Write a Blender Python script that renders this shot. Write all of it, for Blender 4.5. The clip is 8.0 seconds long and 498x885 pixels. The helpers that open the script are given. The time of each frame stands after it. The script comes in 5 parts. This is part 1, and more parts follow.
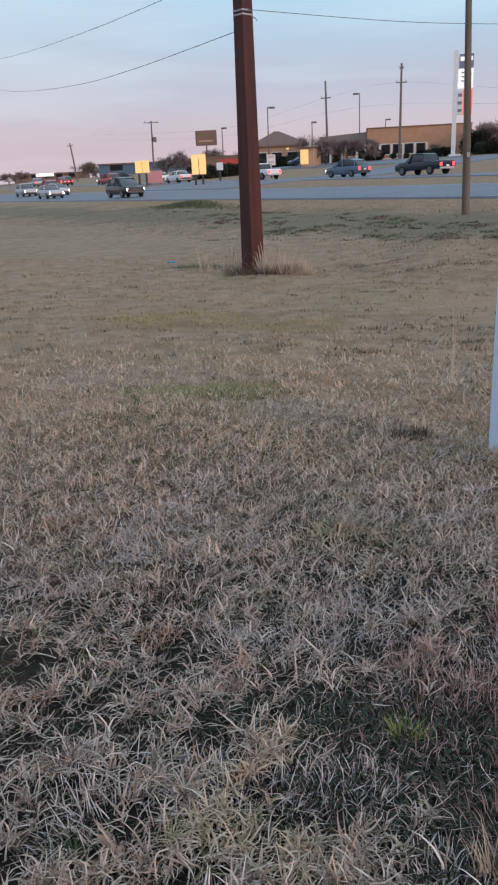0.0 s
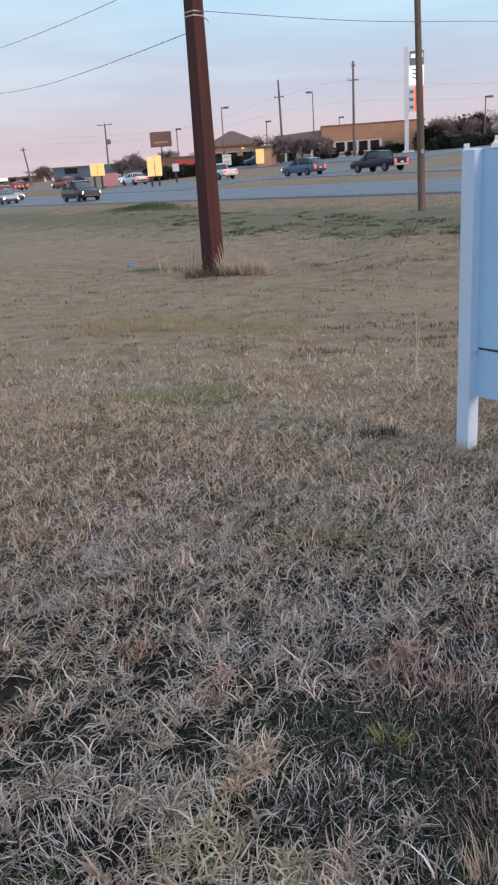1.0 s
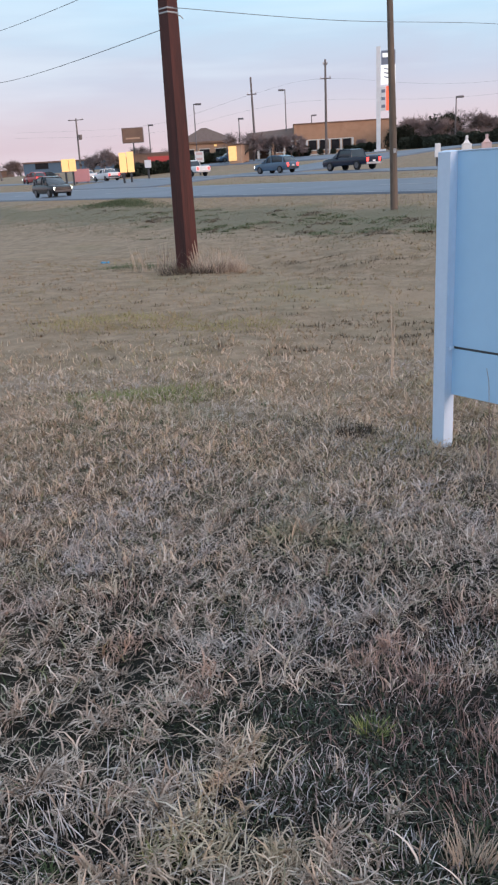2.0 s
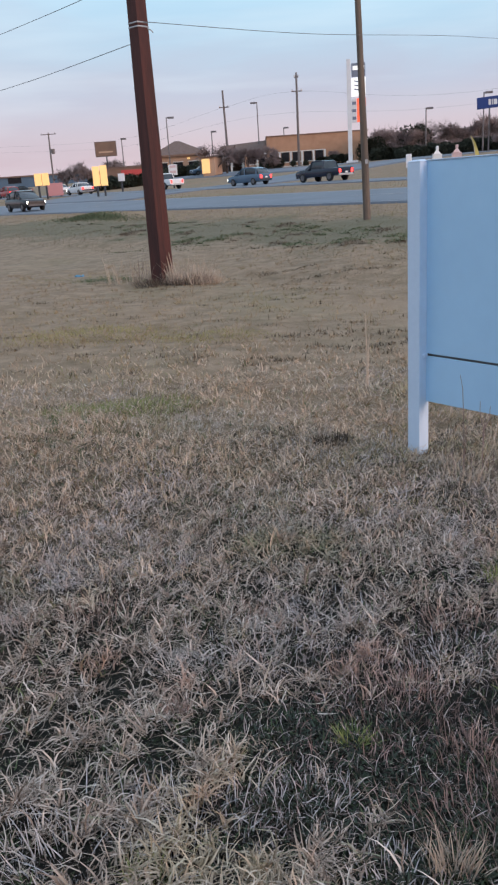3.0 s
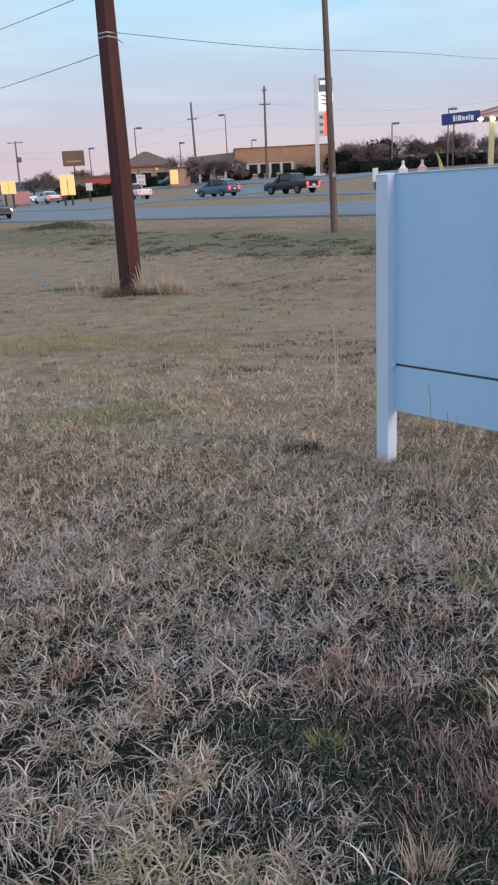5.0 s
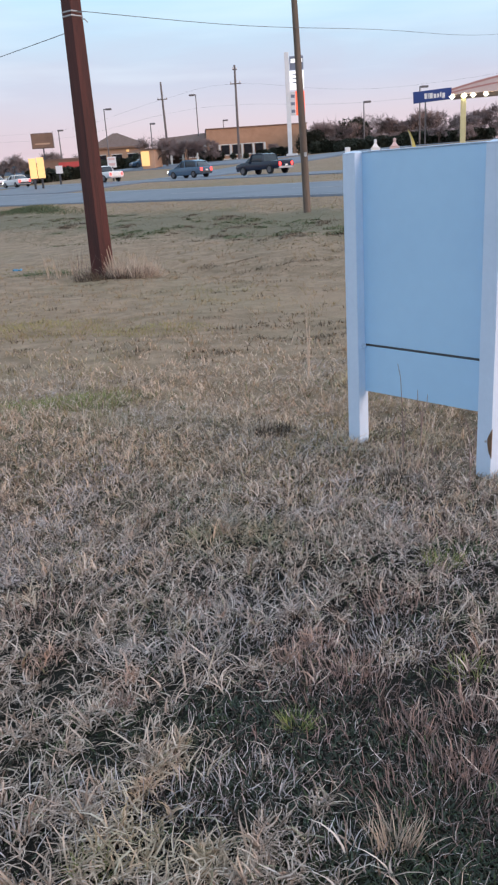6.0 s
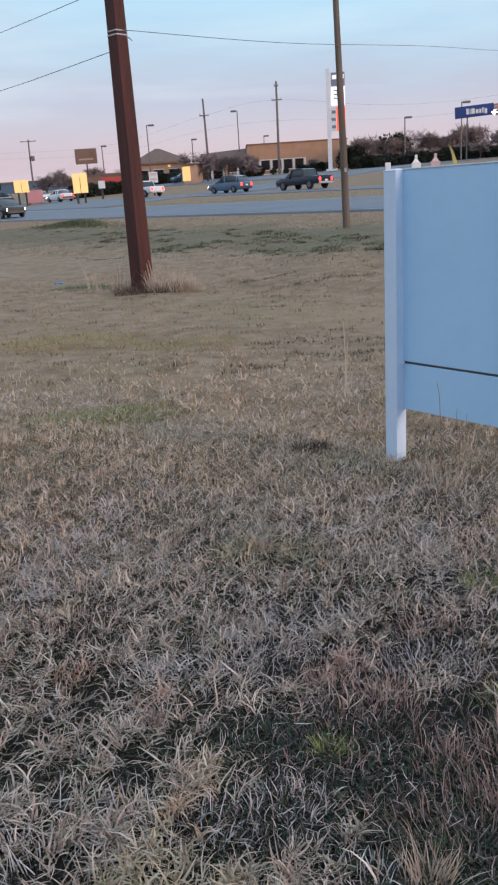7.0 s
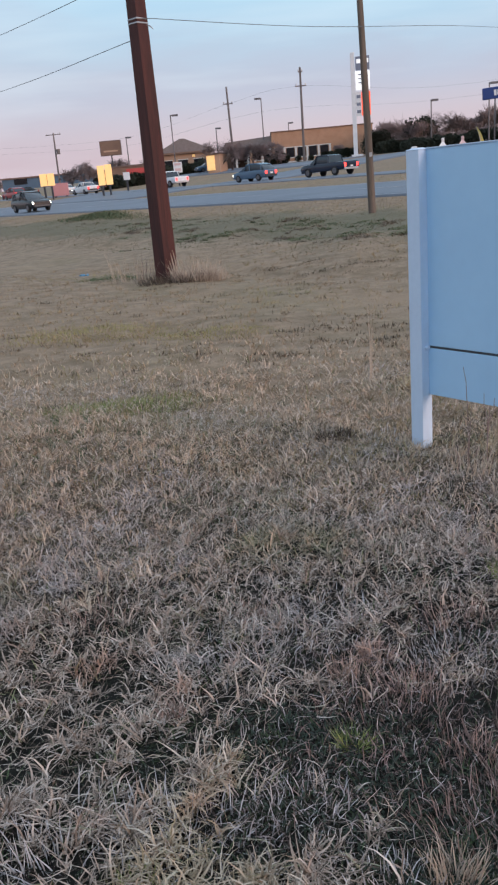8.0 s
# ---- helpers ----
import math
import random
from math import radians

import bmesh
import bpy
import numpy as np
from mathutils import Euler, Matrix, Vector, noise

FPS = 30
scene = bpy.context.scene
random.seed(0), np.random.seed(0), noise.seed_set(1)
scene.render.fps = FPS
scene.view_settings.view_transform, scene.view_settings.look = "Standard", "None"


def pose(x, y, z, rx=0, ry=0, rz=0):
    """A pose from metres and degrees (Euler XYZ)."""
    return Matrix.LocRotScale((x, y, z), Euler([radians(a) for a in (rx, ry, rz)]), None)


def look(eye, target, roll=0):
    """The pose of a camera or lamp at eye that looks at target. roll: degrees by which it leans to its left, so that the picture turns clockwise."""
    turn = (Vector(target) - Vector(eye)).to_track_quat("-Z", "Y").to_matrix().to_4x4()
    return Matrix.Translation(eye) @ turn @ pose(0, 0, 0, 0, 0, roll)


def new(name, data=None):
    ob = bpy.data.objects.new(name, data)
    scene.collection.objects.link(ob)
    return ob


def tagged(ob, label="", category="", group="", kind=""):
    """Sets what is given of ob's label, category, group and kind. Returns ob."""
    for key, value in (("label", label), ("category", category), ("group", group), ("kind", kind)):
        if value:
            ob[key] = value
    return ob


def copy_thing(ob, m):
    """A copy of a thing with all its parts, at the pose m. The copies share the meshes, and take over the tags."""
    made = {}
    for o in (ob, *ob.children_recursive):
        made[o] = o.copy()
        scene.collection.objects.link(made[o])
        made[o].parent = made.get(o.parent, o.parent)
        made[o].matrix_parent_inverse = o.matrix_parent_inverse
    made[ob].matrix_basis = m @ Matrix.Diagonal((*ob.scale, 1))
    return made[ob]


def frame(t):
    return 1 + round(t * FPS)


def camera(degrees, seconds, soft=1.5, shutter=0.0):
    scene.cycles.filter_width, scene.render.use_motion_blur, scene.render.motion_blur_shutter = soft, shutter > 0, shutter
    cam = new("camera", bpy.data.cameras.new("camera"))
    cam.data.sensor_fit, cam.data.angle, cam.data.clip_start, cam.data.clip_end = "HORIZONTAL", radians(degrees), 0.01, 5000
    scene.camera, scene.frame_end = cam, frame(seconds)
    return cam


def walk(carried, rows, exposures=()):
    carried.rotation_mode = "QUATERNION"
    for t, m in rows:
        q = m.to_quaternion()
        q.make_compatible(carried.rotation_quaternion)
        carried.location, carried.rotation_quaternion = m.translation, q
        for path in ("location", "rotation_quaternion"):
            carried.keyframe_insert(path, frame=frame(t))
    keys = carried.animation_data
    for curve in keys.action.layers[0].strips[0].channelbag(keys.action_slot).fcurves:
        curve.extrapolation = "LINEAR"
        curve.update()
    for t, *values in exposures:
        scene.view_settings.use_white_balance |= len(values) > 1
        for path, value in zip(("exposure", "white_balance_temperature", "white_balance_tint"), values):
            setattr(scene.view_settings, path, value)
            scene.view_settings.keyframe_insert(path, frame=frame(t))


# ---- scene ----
cam = camera(35.0, 8.0, soft=2.3)

PATH = [
    (0, (0.04, 0.004, 1.634), (-0.302, 1.872, 1.007), -2.6),
    (0.2, (0.019, 0.03, 1.647), (-0.315, 1.897, 1.013), -3.1),
    (0.5, (0.039, 0.056, 1.652), (-0.241, 1.931, 1.013), -3.5),
    (0.8, (0.017, 0.025, 1.663), (-0.228, 1.907, 1.03), -3.5),
    (1, (0.017, 0.037, 1.66), (-0.24, 1.917, 1.028), -3.9),
    (1.2, (-0.012, 0.038, 1.648), (-0.26, 1.919, 1.017), -3.4),
    (1.5, (0.011, 0.025, 1.64), (-0.202, 1.909, 1.004), -3.8),
    (1.7, (-0.017, 0.014, 1.66), (-0.221, 1.898, 1.018), -3.5),
    (2.8, (-0.017, -0.019, 1.683), (-0.164, 1.874, 1.054), -3.9),
    (3, (-0.005, 0.007, 1.667), (-0.139, 1.904, 1.048), -3.9),
    (3.5, (-0.004, -0.009, 1.667), (-0.063, 1.896, 1.061), -3.7),
    (4, (-0.02, -0.011, 1.667), (-0.062, 1.896, 1.064), -3.5),
    (4.2, (-0.024, -0.043, 1.68), (-0.071, 1.866, 1.085), -3.3),
    (5.3, (-0.016, 0.002, 1.648), (-0.065, 1.908, 1.044), -3.0),
    (5.5, (-0.006, 0.01, 1.64), (-0.039, 1.911, 1.019), -3.3),
    (6, (0.018, 0.0, 1.657), (0.019, 1.894, 1.014), -3.8),
    (6.2, (-0.005, -0.017, 1.663), (-0.004, 1.875, 1.014), -3.4),
    (6.5, (0.01, 0.01, 1.662), (-0.028, 1.905, 1.024), -3.8),
    (6.8, (-0.006, 0.009, 1.663), (-0.082, 1.912, 1.05), -3.5),
    (7, (0.016, 0.017, 1.669), (-0.071, 1.921, 1.064), -3.7),
    (7.2, (0.015, 0.013, 1.667), (-0.071, 1.92, 1.071), -3.7),
    (7.5, (0.044, 0.032, 1.663), (-0.05, 1.941, 1.075), -4.4),
    (7.7, (0.037, 0.039, 1.656), (-0.056, 1.949, 1.069), -4.3),
    (8, (0.046, 0.077, 1.642), (-0.114, 1.97, 1.017), -5.1),
]
walk(cam, [(t, look(eye, target, roll)) for t, eye, target, roll in PATH],
     exposures=((0, -0.20, 6150, 8), (0.2, -0.09, 6150, 8), (0.5, -0.14, 6150, 8), (0.8, -0.08, 6150, 8), (1.5, -0.05, 6150, 8), (1.7, 0.06, 6150, 8), (2.8, -0.07, 6150, 8), (4, -0.12, 6150, 8),
                (5.3, 0.0, 6150, 8), (5.5, 0.06, 6150, 8), (6, 0.11, 6150, 8), (6.2, -0.02, 6150, 8), (6.5, -0.08, 6150, 8), (7, -0.09, 6150, 8), (8, -0.14, 6150, 8)))

# ---- world and light ----
world = bpy.data.worlds.new("dusk_sky")
scene.world = world
world.use_nodes = True
wn, wl = world.node_tree.nodes, world.node_tree.links
wn.clear()


def wnode(kind, **settings):
    node = wn.new(kind)
    for key, value in settings.items():
        node.inputs[key].default_value = value
    return node


SUN_FROM = Vector((0.80, -0.60, 0.0)).normalized()
coord = wnode("ShaderNodeTexCoord")
sep = wnode("ShaderNodeSeparateXYZ")
wl.new(coord.outputs["Generated"], sep.inputs[0])
# height above the horizon
ramp = wnode("ShaderNodeValToRGB")
wl.new(sep.outputs["Z"], ramp.inputs[0])
STOPS = ((0.0, (0.70, 0.49, 0.50)), (0.03, (0.74, 0.56, 0.60)), (0.06, (0.70, 0.60, 0.67)), (0.10, (0.58, 0.61, 0.74)), (0.15, (0.54, 0.70, 0.85)),
         (0.20, (0.50, 0.75, 0.93)), (0.26, (0.48, 0.80, 0.99)), (0.45, (0.80, 0.96, 1.16)), (1.0, (0.92, 1.02, 1.18)))
ramp.color_ramp.elements[0].position, ramp.color_ramp.elements[0].color = 0.0, (*STOPS[0][1], 1)
ramp.color_ramp.elements[1].position, ramp.color_ramp.elements[1].color = 1.0, (*STOPS[-1][1], 1)
for at, c in STOPS[1:-1]:
    e = ramp.color_ramp.elements.new(at)
    e.color = (*c, 1)
# soft cloud sheets, drawn out along the horizon
stretch = wnode("ShaderNodeMapping")
stretch.inputs["Scale"].default_value = (2.0, 2.0, 9.0)
stretch.inputs["Rotation"].default_value = (0.0, radians(5), 0.0)
wl.new(coord.outputs["Generated"], stretch.inputs[0])
cloud = wnode("ShaderNodeTexNoise", Scale=1.35, Detail=6.0, Roughness=0.52, Distortion=0.35)
wl.new(stretch.outputs[0], cloud.inputs["Vector"])
cover = wnode("ShaderNodeMapRange")
for key, value in (("From Min", 0.44), ("From Max", 0.66), ("To Max", 0.50)):
    cover.inputs[key].default_value = value
wl.new(cloud.outputs[0], cover.inputs["Value"])
cloud_tint = wnode("ShaderNodeValToRGB")
cloud_tint.color_ramp.elements[0].position, cloud_tint.color_ramp.elements[0].color = 0.0, (0.62, 0.48, 0.56, 1)
cloud_tint.color_ramp.elements[1].position, cloud_tint.color_ramp.elements[1].color = 0.30, (0.48, 0.59, 0.76, 1)
wl.new(sep.outputs["Z"], cloud_tint.inputs[0])
mix_cloud = wnode("ShaderNodeMix")
mix_cloud.data_type = "RGBA"
wl.new(cover.outputs[0], mix_cloud.inputs[0])
wl.new(ramp.outputs[0], mix_cloud.inputs[6])
wl.new(cloud_tint.outputs[0], mix_cloud.inputs[7])
# pale streaks
streak_map = wnode("ShaderNodeMapping")
streak_map.inputs["Scale"].default_value = (2.2, 2.2, 17.0)
streak_map.inputs["Rotation"].default_value = (0.0, radians(-7), 0.0)
streak_map.inputs["Location"].default_value = (4.0, 1.0, 2.0)
wl.new(coord.outputs["Generated"], streak_map.inputs[0])
streak = wnode("ShaderNodeTexNoise", Scale=1.1, Detail=4.0, Roughness=0.5)
wl.new(streak_map.outputs[0], streak.inputs["Vector"])
streak_cover = wnode("ShaderNodeMapRange")
for key, value in (("From Min", 0.46), ("From Max", 0.66), ("To Max", 0.75)):
    streak_cover.inputs[key].default_value = value
wl.new(streak.outputs[0], streak_cover.inputs["Value"])
mix_streak = wnode("ShaderNodeMix")
mix_streak.data_type = "RGBA"
streak_tint = wnode("ShaderNodeValToRGB")
streak_tint.color_ramp.elements[0].position, streak_tint.color_ramp.elements[0].color = 0.05, (0.82, 0.76, 0.82, 1)
streak_tint.color_ramp.elements[1].position, streak_tint.color_ramp.elements[1].color = 0.22, (0.62, 0.86, 1.0, 1)
wl.new(sep.outputs["Z"], streak_tint.inputs[0])
wl.new(streak_tint.outputs[0], mix_streak.inputs[7])
wl.new(streak_cover.outputs[0], mix_streak.inputs[0])
wl.new(mix_cloud.outputs[2], mix_streak.inputs[6])
low = wnode("ShaderNodeBackground", Strength=1.0)
blush = wnode("ShaderNodeMapRange")
for key, value in (("From Min", 0.05), ("From Max", -0.45), ("To Max", 0.2)):
    blush.inputs[key].default_value = value
wl.new(sep.outputs["X"], blush.inputs["Value"])
mix_blush = wnode("ShaderNodeMix")
mix_blush.data_type = "RGBA"
mix_blush.inputs[7].default_value = (0.74, 0.61, 0.68, 1)
wl.new(blush.outputs[0], mix_blush.inputs[0])
wl.new(mix_streak.outputs[2], mix_blush.inputs[6])
wl.new(mix_blush.outputs[2], low.inputs["Color"])
# the clear-air part of the dusk
sky = wn.new("ShaderNodeTexSky")
sky.sky_type = "NISHITA"
sky.sun_disc = False
sky.sun_elevation = radians(2.0)
sky.sun_rotation = math.atan2(SUN_FROM.x, SUN_FROM.y)
air = wnode("ShaderNodeBackground", Strength=0.03)
wl.new(sky.outputs[0], air.inputs["Color"])
both = wn.new("ShaderNodeAddShader")
wl.new(low.outputs[0], both.inputs[0])
wl.new(air.outputs[0], both.inputs[1])
out = wn.new("ShaderNodeOutputWorld")
wl.new(both.outputs[0], out.inputs["Surface"])

sun_data = bpy.data.lights.new("sun", "SUN")
sun_data.energy, sun_data.angle, sun_data.color = 2.0, radians(20), (1.0, 0.66, 0.50)
sun_lamp = new("sun", sun_data)
sun_lamp.matrix_world = look((SUN_FROM.x * 50, SUN_FROM.y * 50, 10), (0, 0, 0))


# ---- materials ----
def material(name, low_c, high_c, rough=0.8, scale=6.0, bump=0.0, bump_scale=60.0, metal=0.0, island=0.0, emit=None, power=0.0, spec=0.5, stretch_z=1.0, random_ob=0.0):
    m = bpy.data.materials.new(name)
    m.use_nodes = True
    n, l = m.node_tree.nodes, m.node_tree.links
    b = n["Principled BSDF"]
    b.inputs["Roughness"].default_value, b.inputs["Metallic"].default_value = rough, metal
    b.inputs["Specular IOR Level"].default_value = spec
    tc = n.new("ShaderNodeTexCoord")
    mp = n.new("ShaderNodeMapping")
    mp.inputs["Scale"].default_value = (1, 1, stretch_z)
    l.new(tc.outputs["Object"], mp.inputs[0])
    big = n.new("ShaderNodeTexNoise")
    big.inputs["Scale"].default_value, big.inputs["Detail"].default_value = scale, 5
    fine = n.new("ShaderNodeTexNoise")
    fine.inputs["Scale"].default_value, fine.inputs["Detail"].default_value = scale * 9, 3
    l.new(mp.outputs[0], big.inputs["Vector"])
    l.new(mp.outputs[0], fine.inputs["Vector"])
    add = n.new("ShaderNodeMix")
    add.inputs[0].default_value = 0.4
    l.new(big.outputs[0], add.inputs[2])
    l.new(fine.outputs[0], add.inputs[3])
    fac = add.outputs[0]
    rng = n.new("ShaderNodeMapRange")
    rng.inputs["From Min"].default_value, rng.inputs["From Max"].default_value = 0.34, 0.66
    l.new(fac, rng.inputs["Value"])
    fac = rng.outputs[0]
    if island or random_ob:
        src = n.new("ShaderNodeNewGeometry") if island else n.new("ShaderNodeObjectInfo")
        mx = n.new("ShaderNodeMix")
        mx.inputs[0].default_value = island or random_ob
        l.new(fac, mx.inputs[2])
        l.new(src.outputs["Random Per Island" if island else "Random"], mx.inputs[3])
        fac = mx.outputs[0]
    col = n.new("ShaderNodeMix")
    col.data_type = "RGBA"
    col.inputs[6].default_value, col.inputs[7].default_value = (*low_c, 1), (*high_c, 1)
    l.new(fac, col.inputs[0])
    l.new(col.outputs[2], b.inputs["Base Color"])
    if bump:
        bt = n.new("ShaderNodeTexNoise")
        bt.inputs["Scale"].default_value, bt.inputs["Detail"].default_value = bump_scale, 4
        l.new(mp.outputs[0], bt.inputs["Vector"])
        bp = n.new("ShaderNodeBump")
        bp.inputs["Strength"].default_value, bp.inputs["Distance"].default_value = bump, 0.01
        l.new(bt.outputs[0], bp.inputs["Height"])
        l.new(bp.outputs[0], b.inputs["Normal"])
    if emit:
        b.inputs["Emission Color"].default_value, b.inputs["Emission Strength"].default_value = (*emit, 1), power
    return m


def ramp_material(name, stops, patch_scale, patches, rough=0.85, island=True, fine_scale=0.0, bump=0.0):
    """Colour along a ramp by a random value per blade, then patches of other colours with soft, ragged borders."""
    m = bpy.data.materials.new(name)
    m.use_nodes = True
    n, l = m.node_tree.nodes, m.node_tree.links
    b = n["Principled BSDF"]
    b.inputs["Roughness"].default_value = rough
    b.inputs["Specular IOR Level"].default_value = 0.25
    tc = n.new("ShaderNodeTexCoord")
    rp = n.new("ShaderNodeValToRGB")
    rp.color_ramp.elements[0].position, rp.color_ramp.elements[0].color = stops[0][0], (*stops[0][1], 1)
    rp.color_ramp.elements[1].position, rp.color_ramp.elements[1].color = stops[-1][0], (*stops[-1][1], 1)
    for at, c in stops[1:-1]:
        rp.color_ramp.elements.new(at).color = (*c, 1)
    if island:
        geo = n.new("ShaderNodeNewGeometry")
        l.new(geo.outputs["Random Per Island"], rp.inputs[0])
    else:
        f = n.new("ShaderNodeTexNoise")
        f.inputs["Scale"].default_value, f.inputs["Detail"].default_value, f.inputs["Roughness"].default_value = fine_scale, 9, 0.7
        l.new(tc.outputs["Object"], f.inputs["Vector"])
        g = n.new("ShaderNodeMapRange")
        g.inputs["From Min"].default_value, g.inputs["From Max"].default_value = 0.3, 0.7
        l.new(f.outputs[0], g.inputs["Value"])
        l.new(g.outputs[0], rp.inputs[0])
        if bump:
            bp = n.new("ShaderNodeBump")
            bp.inputs["Strength"].default_value, bp.inputs["Distance"].default_value = bump, 0.05
            l.new(f.outputs[0], bp.inputs["Height"])
            l.new(bp.outputs[0], b.inputs["Normal"])
    last = rp.outputs[0]
    for i, (colour, lo, hi, most, k) in enumerate(patches):
        nz = n.new("ShaderNodeTexNoise")
        nz.inputs["Scale"].default_value, nz.inputs["Detail"].default_value, nz.inputs["Roughness"].default_value = patch_scale * k, 5, 0.6
        mp = n.new("ShaderNodeMapping")
        mp.inputs["Location"].default_value = (7.3 * i + 1.7, 3.1 * i, 0)
        l.new(tc.outputs["Object"], mp.inputs[0])
        l.new(mp.outputs[0], nz.inputs["Vector"])
        mr = n.new("ShaderNodeMapRange")
        mr.inputs["From Min"].default_value, mr.inputs["From Max"].default_value, mr.inputs["To Max"].default_value = lo, hi, most
        l.new(nz.outputs[0], mr.inputs["Value"])
        mx = n.new("ShaderNodeMix")
        mx.data_type = "RGBA"
        mx.inputs[7].default_value = (*colour, 1)
        l.new(mr.outputs[0], mx.inputs[0])
        l.new(last, mx.inputs[6])
        last = mx.outputs[2]
    l.new(last, b.inputs["Base Color"])
    return m


STRAW = ((0.0, (0.09, 0.067, 0.050)), (0.16, (0.225, 0.172, 0.14)), (0.42, (0.39, 0.308, 0.256)), (0.72, (0.53, 0.435, 0.37)), (0.93, (0.70, 0.605, 0.54)), (1.0, (0.18, 0.20, 0.09)))
RUST, PALE = (0.46, 0.27, 0.20), (0.57, 0.515, 0.54)
grass_near_mat = ramp_material("dry_grass", STRAW, 0.9, (((0.20, 0.225, 0.10), 0.57, 0.68, 0.55, 1.0), ((0.54, 0.44, 0.26), 0.57, 0.68, 0.4, 1.5), (RUST, 0.58, 0.68, 0.45, 3.4), (PALE, 0.52, 0.64, 0.5, 1.3), ((0.20, 0.145, 0.115), 0.56, 0.66, 0.45, 8.0)))
grass_tan_mat = ramp_material("tan_grass", ((0.0, (0.26, 0.190, 0.125)), (0.2, (0.49, 0.365, 0.268)), (0.55, (0.615, 0.47, 0.36)), (0.9, (0.74, 0.59, 0.47)), (1.0, (0.22, 0.24, 0.11))), 0.5,
                              (((0.24, 0.25, 0.11), 0.54, 0.66, 0.6, 1.0), ((0.54, 0.37, 0.28), 0.55, 0.68, 0.5, 2.2), ((0.47, 0.42, 0.41), 0.54, 0.66, 0.45, 1.4), ((0.18, 0.13, 0.10), 0.58, 0.68, 0.5, 7.0)))
grass_mid_mat = ramp_material("dry_grass_low", ((0.0, (0.245, 0.178, 0.107)), (0.5, (0.34, 0.25, 0.168)), (0.9, (0.42, 0.313, 0.216)), (1.0, (0.22, 0.23, 0.115))), 0.22,
                              (((0.25, 0.25, 0.095), 0.52, 0.66, 0.75, 1.0), ((0.44, 0.29, 0.21), 0.58, 0.70, 0.45, 3.0), ((0.40, 0.32, 0.19), 0.50, 0.62, 0.5, 1.4)))
bank_mat = ramp_material("bank_grass", ((0.0, (0.18, 0.15, 0.10)), (0.5, (0.22, 0.182, 0.122)), (1.0, (0.27, 0.218, 0.15))), 0.16, (((0.13, 0.145, 0.075), 0.48, 0.60, 0.7, 1.0),))
ground_mat = ramp_material("turf", ((0.0, (0.165, 0.121, 0.075)), (0.5, (0.260, 0.189, 0.126)), (1.0, (0.366, 0.266, 0.183))), 0.12,
                           (((0.175, 0.165, 0.085), 0.52, 0.64, 0.45, 1.0), ((0.32, 0.225, 0.15), 0.52, 0.66, 0.6, 2.6)), island=False, fine_scale=3.0, bump=0.6)


def add_soil_shade(m, soil):
    """Near-black soil that paints in the shade between the tufts, thinning out over a few metres into the closed turf
    of the field.
    """
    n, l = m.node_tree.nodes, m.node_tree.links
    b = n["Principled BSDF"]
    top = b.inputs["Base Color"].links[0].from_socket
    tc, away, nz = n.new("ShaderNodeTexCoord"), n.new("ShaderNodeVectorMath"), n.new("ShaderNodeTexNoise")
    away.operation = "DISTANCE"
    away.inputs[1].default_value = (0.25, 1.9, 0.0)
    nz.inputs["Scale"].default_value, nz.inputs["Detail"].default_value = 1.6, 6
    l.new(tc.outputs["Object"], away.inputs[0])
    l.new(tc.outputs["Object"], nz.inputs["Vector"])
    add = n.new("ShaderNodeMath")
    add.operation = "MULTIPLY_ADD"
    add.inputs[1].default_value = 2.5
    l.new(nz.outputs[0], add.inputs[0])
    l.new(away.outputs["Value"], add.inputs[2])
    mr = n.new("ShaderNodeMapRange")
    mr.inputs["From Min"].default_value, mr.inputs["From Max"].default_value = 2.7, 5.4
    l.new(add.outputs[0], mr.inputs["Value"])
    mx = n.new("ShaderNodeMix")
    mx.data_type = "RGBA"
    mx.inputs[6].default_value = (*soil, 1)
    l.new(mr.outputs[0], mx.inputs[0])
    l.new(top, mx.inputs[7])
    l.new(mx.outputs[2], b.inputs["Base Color"])


